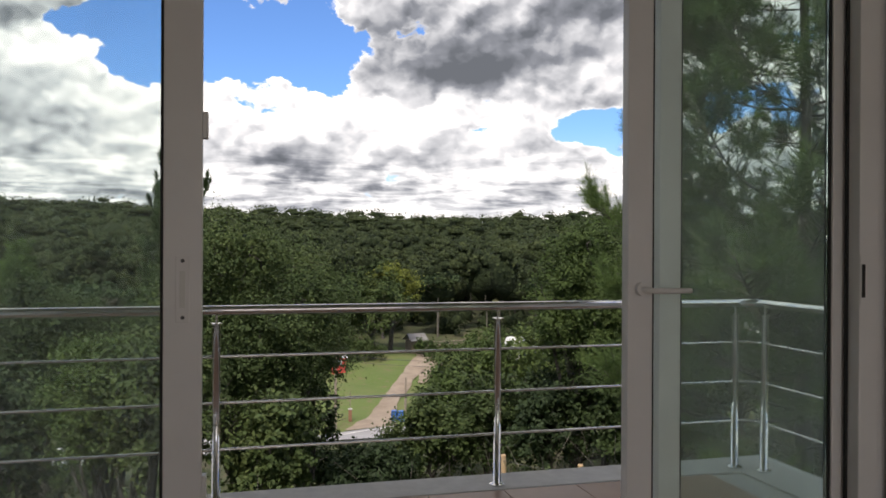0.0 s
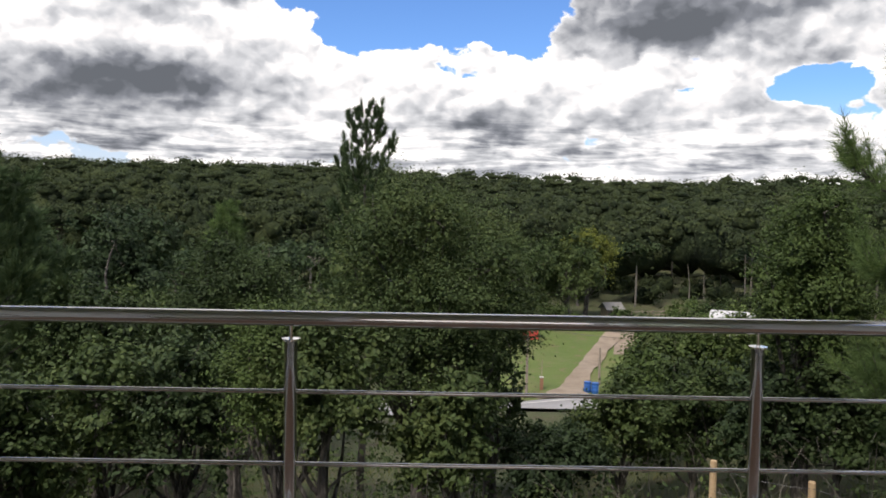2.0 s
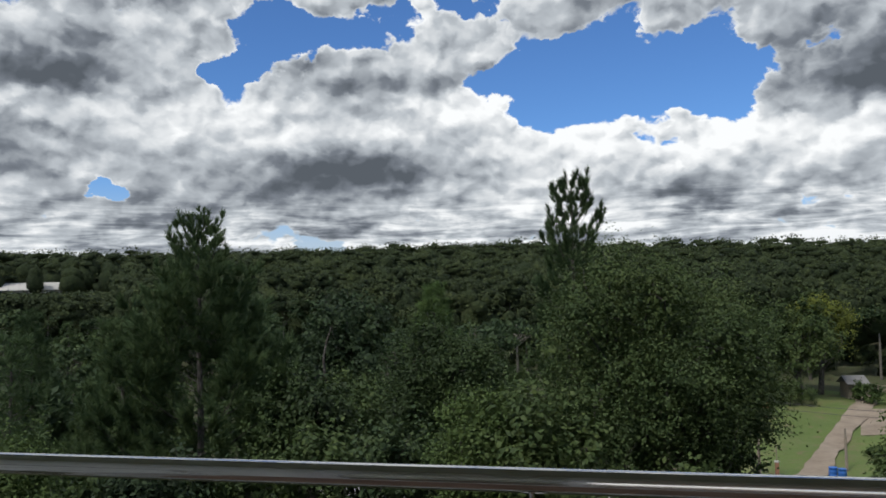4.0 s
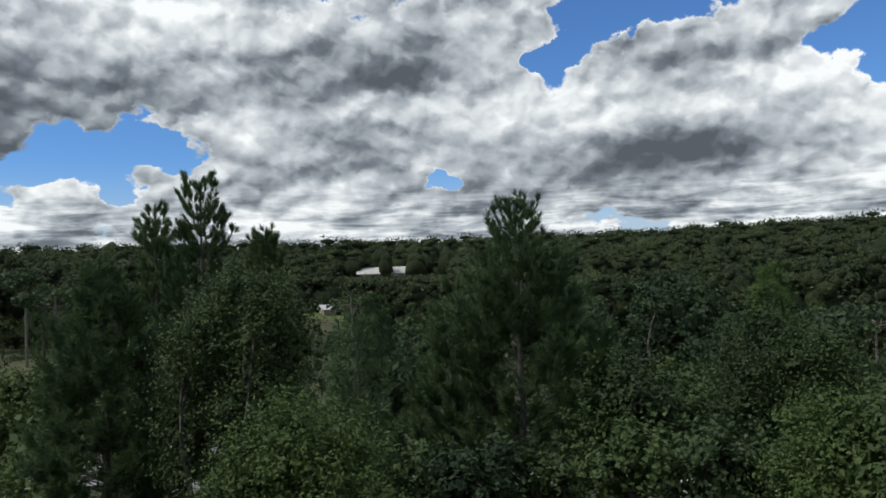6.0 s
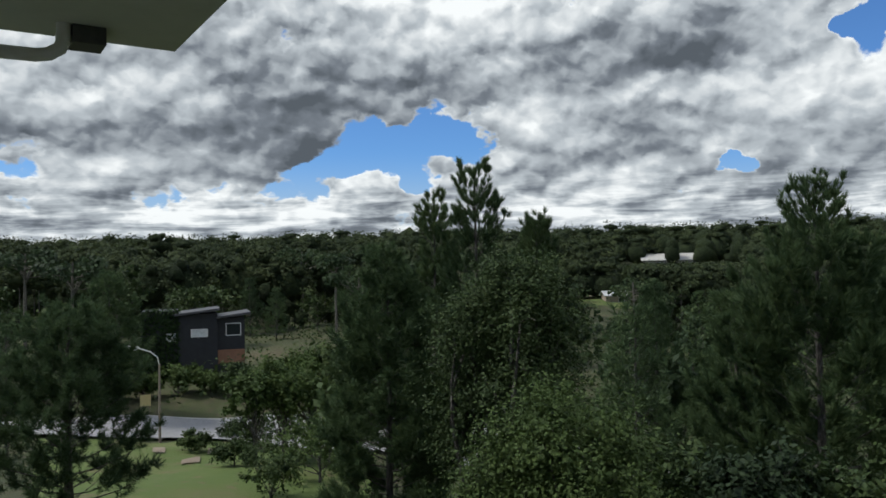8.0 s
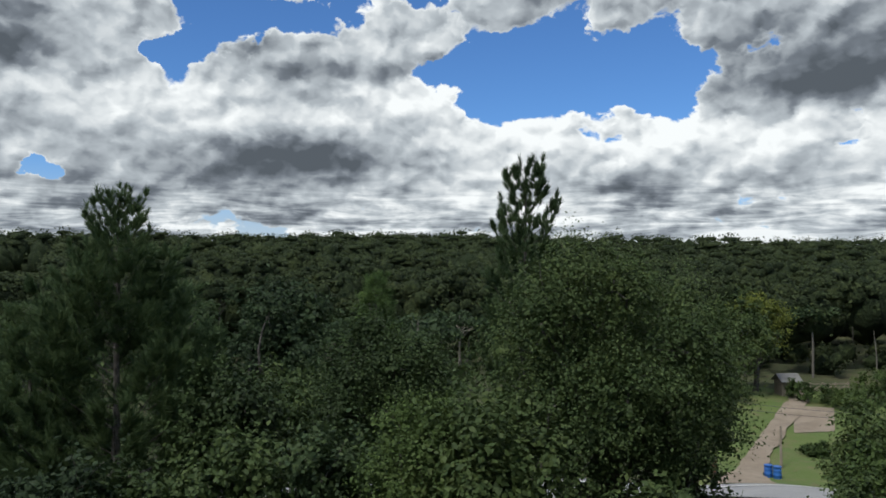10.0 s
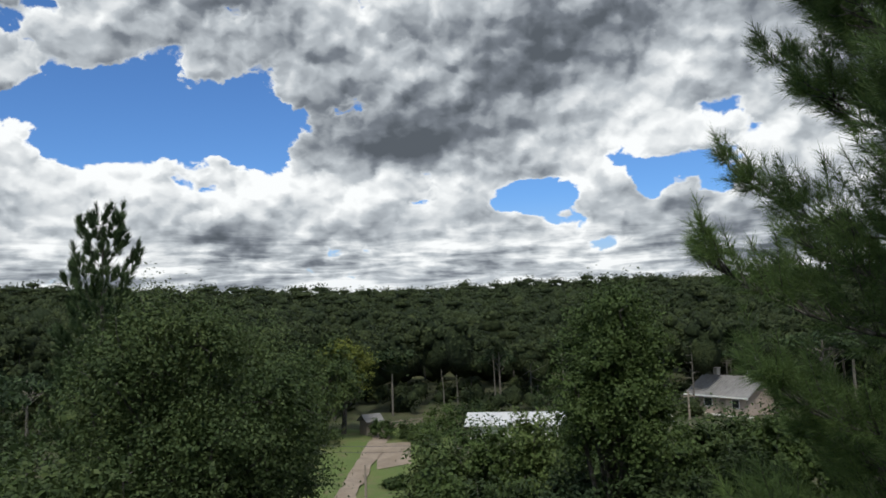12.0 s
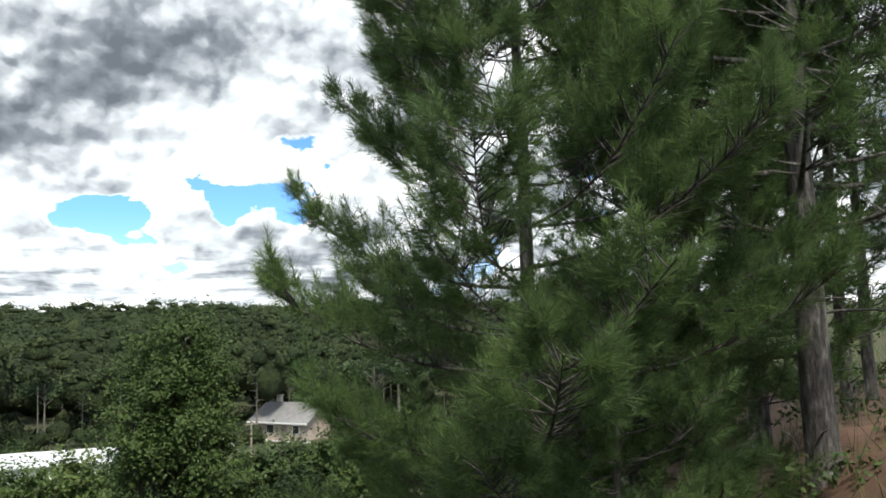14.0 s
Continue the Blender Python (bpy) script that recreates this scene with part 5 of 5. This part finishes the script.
x, y, z = ground_at(-15.1, 71)
rock = bmesh.new()
bmesh.ops.create_icosphere(rock, subdivisions=3, radius=0.8)
for v_ in rock.verts:
    v_.co *= 0.75 + 0.5 * noise.noise(v_.co * 1.6)
    v_.co.z *= 0.8
stone = new("boulder", finish("boulder", rock, CONCRETE))
stone.location = (x, y, z + 0.3)
tagged(stone, "grey boulder ringed by small bushes on the lawn", "rock")


def street_lamp(az, d, height, label, turn):
    x, y, z = ground_at(az, d)
    p = thing("street_lamp", (x, y, z), label, "street lamp", "street lamps", turn=turn)
    part("pole", bar([(0, 0, -0.4), (0, 0, height - 1.0)], [0.09, 0.06], 10), GREY_WOOD, p)
    part("arm", bar([(0, 0, height - 1.1), (0.1, 0, height - 0.6), (0.5, 0, height - 0.25), (1.2, 0, height)], 0.035, 8), PVC, p)
    head = part("head", bar([(1.15, 0, height), (1.3, 0, height + 0.03), (1.75, 0, height + 0.1), (1.95, 0, height + 0.12)], [0.05, 0.12, 0.15, 0.05], 10), PVC, p, "pale lamp head", True)
    part("cover", bar([(1.35, 0, height - 0.05), (1.75, 0, height + 0.02)], [0.09, 0.10], 10), LAMP_GLASS, head)


street_lamp(77.4, 52.5, 5.9, "street lamp with a curved arm beside the road", 250)
street_lamp(-34.6, 78, 5.0, "street lamp with a pale curved arm among bushes", 120)
street_lamp(44.5, 70, 6.0, "street lamp with a pale head among the trees", 120)

# dark modern house across the street
x, y, z = ground_at(75.4, 74)
dark = thing("house", (x, y, z), "charcoal house with slanted roofs, partly covered in ivy", "house", turn=75)
part("wall", boxes((-0.9, 2.3, -2.5, 2.5, -0.5, 5.3)), BLACK_WALL, dark)
part("wall", boxes((2.3, 4.6, -2.1, 2.5, -0.5, 4.9)), BLACK_WALL, dark)
part("ivy_wall", boxes((-3.9, -0.9, -2.35, 2.4, -0.5, 5.6)), BLACK_WALL, dark)
rng_i = np.random.default_rng(3)
ip = np.stack([rng_i.uniform(-4.0, -0.7, 2600), np.full(2600, -2.42), rng_i.uniform(-0.4, 5.75, 2600)], 1)
ivy = new("ivy", soup("ivy", leaf_faces(rng_i, ip + rng_i.normal(0, 0.08, ip.shape), np.tile([0, -1.0, 0.2], (2600, 1)), 0.26), 4, IVY))
ivy.parent = dark
tagged(ivy, "green ivy covering the wall")
part("brick_panel", boxes((2.32, 4.58, -2.22, -2.1, 0.9, 2.1)), BRICK_RED, dark, "brown brick parapet")


def shed_roof(x0, x1, y0, y1, z0, z1, t=0.18):
    bm = bmesh.new()
    v = [bm.verts.new(p) for p in ((x0, y0, z0), (x1, y0, z1), (x1, y1, z1), (x0, y1, z0), (x0, y0, z0 - t), (x1, y0, z1 - t), (x1, y1, z1 - t), (x0, y1, z0 - t))]
    for f in ((0, 1, 2, 3), (7, 6, 5, 4), (0, 4, 5, 1), (1, 5, 6, 2), (2, 6, 7, 3), (3, 7, 4, 0)):
        bm.faces.new([v[i] for i in f])
    bmesh.ops.recalc_face_normals(bm, faces=bm.faces)
    return bm


part("roof", shed_roof(-1.2, 2.5, -3.0, 2.9, 5.35, 5.75), DARK_METAL, dark, "dark slanted roof")
part("roof", shed_roof(2.2, 5.1, -2.7, 2.9, 5.0, 5.35), DARK_METAL, dark, "dark slanted roof")
part("porch_roof", shed_roof(-6.0, -3.9, -2.8, 1.5, 2.4, 3.4), FIBRE_ROOF, dark)
for k in (-5.8, -4.2):
    part("porch_post", bar([(k, -2.5, -0.4), (k, -2.5, 2.45)], 0.07, 8), GREY_WOOD, dark)
window(dark, 0.1, 1.5, -2.5, 3.3, 4.0, -1, BRIGHT_PANE)
window(dark, 3.0, 4.3, -2.1, 3.3, 4.4, -1, PANE)
window(dark, -1.9, -1.1, -2.35, 3.0, 3.7, -1, BRIGHT_PANE)

x, y, z = ground_at(78.3, 60)
sign = thing("sign_board", (x, y, z), "small yellowish sign board on posts by the kerb", "sign", turn=78)
part("board", boxes((-0.35, 0.35, -0.02, 0.02, 0.5, 1.3), bevel=0.005), YELLOW, sign)
part("post", boxes((-0.3, -0.24, 0.021, 0.08, -0.3, 1.2)), GREY_WOOD, sign)
part("post", boxes((0.24, 0.3, 0.021, 0.08, -0.3, 1.2)), GREY_WOOD, sign)
kx = [polar(a, 59.0) for a in np.arange(60, 92, 0.8)]
kerb = bar([(px, py, gz(px, py) + 0.06) for px, py in kx], 0.14, 4)
structure("kerb", kerb, CONCRETE, "pale concrete kerb along the street", "kerb")
for k, (a, d, s) in enumerate([(74.5, 44.0, 1.2), (73.0, 47.0, 0.9), (71.6, 41.5, 1.5), (76.6, 48.5, 0.8), (75.4, 40.0, 1.0)]):
    if k in (0, 1, 3):
        patch("bare_patch", a - 0.5 * s, a + 0.5 * s, d - 0.7, d + 0.7, 0.13, DIRT, "worn bare patch in the lawn", "ground")

# far buildings across the valley
x, y, z = ground_at(41.3, 312)
zb = 1.5 + 312 * math.tan(radians(-0.3))
barn = thing("barn", (x, y, min(z, zb)), "long grey warehouse with a pale roof among trees", "barn", turn=40)
bz = zb - min(z, zb)
part("wall", boxes((-11, 12, -5, 5, 0.0, 4.2 + bz)), FIBRE_ROOF, barn)
part("roof", gable(bmesh.new(), -12, 13, -6, 6, 4.1 + bz, 6.6 + bz, 0.2), CONCRETE, barn, "pale sheet roof")
bm = bmesh.new()
roof_ribs(bm, -12, 13, 1.6, -6, 0, 4.15 + bz, 6.65 + bz, 0.09)
part("roof_ribs", bm, CONCRETE, barn)
for k in range(7):
    window(barn, -9.5 + k * 3.0, -7.9 + k * 3.0, -5.0, 1.8 + bz, 3.2 + bz, -1)
for a, d, e, hw in ((45.1, 185, -2.35, 3.6), (46.6, 200, -1.9, 2.0), (47.4, 230, -0.9, 4.0)):
    x, y, z = ground_at(a, d)
    zt = 1.5 + d * math.tan(radians(e))
    hh = max(2.6, zt - z)
    h_ = thing("house", (x, y, z), "far pale house with a white roof among trees", "house", "far houses", turn=a + 12)
    part("wall", boxes((-hw, hw, -2.5, 2.5, -0.5, hh - 1.0)), BEIGE, h_)
    part("roof", gable(bmesh.new(), -hw - 0.5, hw + 0.5, -3.2, 3.2, hh - 1.05, hh, 0.15), WHITE_ROOF, h_, "white sheet roof")
    window(h_, -0.8, 0.6, -2.5, hh - 2.6, hh - 1.5, -1)
patch("clearing", 44.0, 48.0, 168, 215, 0.15, LAWN, "pale grassy clearing among the far trees", "ground")

# bare trunks and a dead tree at the forest edge
for k, (a, d, e) in enumerate([(-22.3, 110, -2.7), (-18.6, 111, -3.6), (-19.6, 111, -4.0), (-24.9, 111, -3.4), (-36.0, 108, -2.3), (-43.5, 110, -3.0)]):
    x, y, z = ground_at(a, d)
    h = 1.5 + d * math.tan(radians(e)) - z
    rng = np.random.default_rng(300 + k)
    snag = thing("dead_tree", (x, y, z), "pale bare trunk standing before the forest", "tree", "bare trunks")
    bm = bmesh.new()
    tube(bm, [(0, 0, -0.5), (rng.normal(0, 0.1), 0, h * 0.5), (rng.normal(0, 0.15), 0, h)], [0.11, 0.08, 0.03], 7)
    part("trunk", bm, PALE_BARK, snag)
    if k in (3, 4):
        for j in range(5 if k == 3 else 12):
            zz = h * (0.72 + 0.05 * j) if k == 3 else h * (0.35 + 0.055 * j)
            aa = rng.uniform(0, 6.28)
            ln = 2.2 if k == 3 else 1.1
            sg = (-1) ** j
            bm = bmesh.new()
            limb(bm, (0, 0, zz), (sg * ln * rng.uniform(0.6, 1), rng.normal(0, 0.5), zz + (ln * 0.5 if k == 3 else 0.1) * (1 if j % 3 else -0.6)), 0.06, 0.02, rng, 0.08, 4, 4)
            part("branch", bm, PALE_BARK, snag)

# trees round the left-hand lawn
for k, (a, d, te, hd) in enumerate([(69.2, 44.0, -6.3, 2.6), (71.2, 43.0, -6.9, 2.0), (67.4, 44.5, -6.7, 2.2)]):
    put_broadleaf(90 + k, a, d, te, hd, 0.20, 3800, LEAF_FRESH, "small round-topped tree on the lawn", -9.2, 16, 0, "lawn trees")
for k, (a, d, te, hd) in enumerate([(80.5, 64, -5.2, 1.7), (76.2, 65, -6.2, 1.3), (74.2, 65, -6.6, 1.2), (72.2, 64, -6.3, 1.2), (69.8, 63, -6.0, 1.5), (67.3, 62, -5.4, 1.5), (65.0, 61, -5.0, 1.5), (63.2, 58.6, -4.4, 1.6), (78.4, 64.5, -6.6, 1.0)]):
    put_broadleaf(100 + k, a, d, te, hd * 1.25, 0.26, 3200, LEAF_FRESH if k % 3 else LEAF, "leafy light-green tree along the street", -10.5, 9, 0, "street-side trees")
for k, (a, d, s) in enumerate([(72.7, 41.0, 1.0), (75.2, 47.5, 0.9), (70.0, 34.0, 1.6), (66.8, 38.0, 2.2), (64.8, 42.0, 2.6), (68.4, 50.0, 2.4), (70.6, 51.0, 2.0), (72.6, 51.5, 1.4), (66.0, 49.0, 2.9), (64.0, 48.0, 3.0)]):
    sh = broadleaf(120 + k, 1.25 * s, 0.05, 1.0 * s, 1.0 * s, 0.14, 2200, LEAF_FRESH if k in (3, 4) else LEAF, 7, "low rounded shrub on the lawn", "lawn shrubs", 0, "shrub")
    stand(sh, a, d, k * 40.0)
for k, (a, d, s) in enumerate([(-14.3, 94.0, 1.7), (-16.2, 93.0, 1.6), (-15.3, 70.4, 0.9), (-14.9, 70.2, 0.8), (-18.0, 96.0, 2.6), (-20.0, 98.0, 2.8), (-17.0, 90.0, 1.8), (-9.6, 90.0, 2.2), (-7.9, 92.0, 2.6), (-26.5, 102.0, 3.2), (-30.0, 103.0, 3.0)]):
    sh = broadleaf(140 + k, 1.25 * s, 0.05, 1.1 * s, 1.1 * s, 0.24, 1700, LEAF if k % 2 else LEAF_FRESH, 8, "rounded green shrub beside the drive", "drive shrubs", 0, "shrub")
    stand(sh, a, d, k * 40.0)

# wooden fence posts with wires on the slope below
fence = thing("wire_fence", (0, 0, 0), "pale wooden fence posts with slack wires on the slope", "fence")
fp = [(5.2, 10.3), (6.5, 9.55), (7.85, 8.8), (9.2, 8.0)]
tops = []
for px, py in fp:
    gz0 = gz(px, py)
    tp = -2.75 - 0.06 * (px - 6.5)
    part("post", bar([(px, py, gz0 - 0.3), (px, py, tp - 0.02), (px, py, tp)], [0.06, 0.058, 0.05], 9), PALE_WOOD, fence)
    tops.append((px, py, tp))
for q0, q1 in zip(tops, tops[1:]):
    for dz in (0.1, 0.5, 0.9):
        pts = [Vector(q0).lerp(Vector(q1), k / 6) - Vector((0, 0.06, dz + 0.06 * math.sin(math.pi * k / 6))) for k in range(7)]
        part("wire", bar(pts, 0.004, 4), DARK_METAL, fence)

# balcony tiles
tile_me = finish("tile", boxes((-0.222, 0.222, -0.222, 0.222, -0.012, 0.0), bevel=0.002), TILE)
cut_me = finish("tile_cut", boxes((-0.222, 0.222, -0.20, 0.14, -0.012, 0.0), bevel=0.002), TILE)
tiling = tagged(thing("balcony_floor", (0, 0, 0), "terracotta-coloured square tiles on the balcony", "floor"), kind="structure")
for i in range(10):
    for j in range(4):
        cx, cy = -1.33 + 0.45 * i, -0.32 - 0.45 * j
        if cx + 0.23 > 3.16 or cy - 0.23 < WALL_Y1 - 0.0:
            continue
        t = new("tile", tile_me)
        t.parent, t.location = tiling, (cx, cy, 0.0)
for i in range(10):
    t = new("tile", cut_me)
    t.parent, t.location = tiling, (-1.33 + 0.45 * i, -1.66 + 0.065, 0.0)
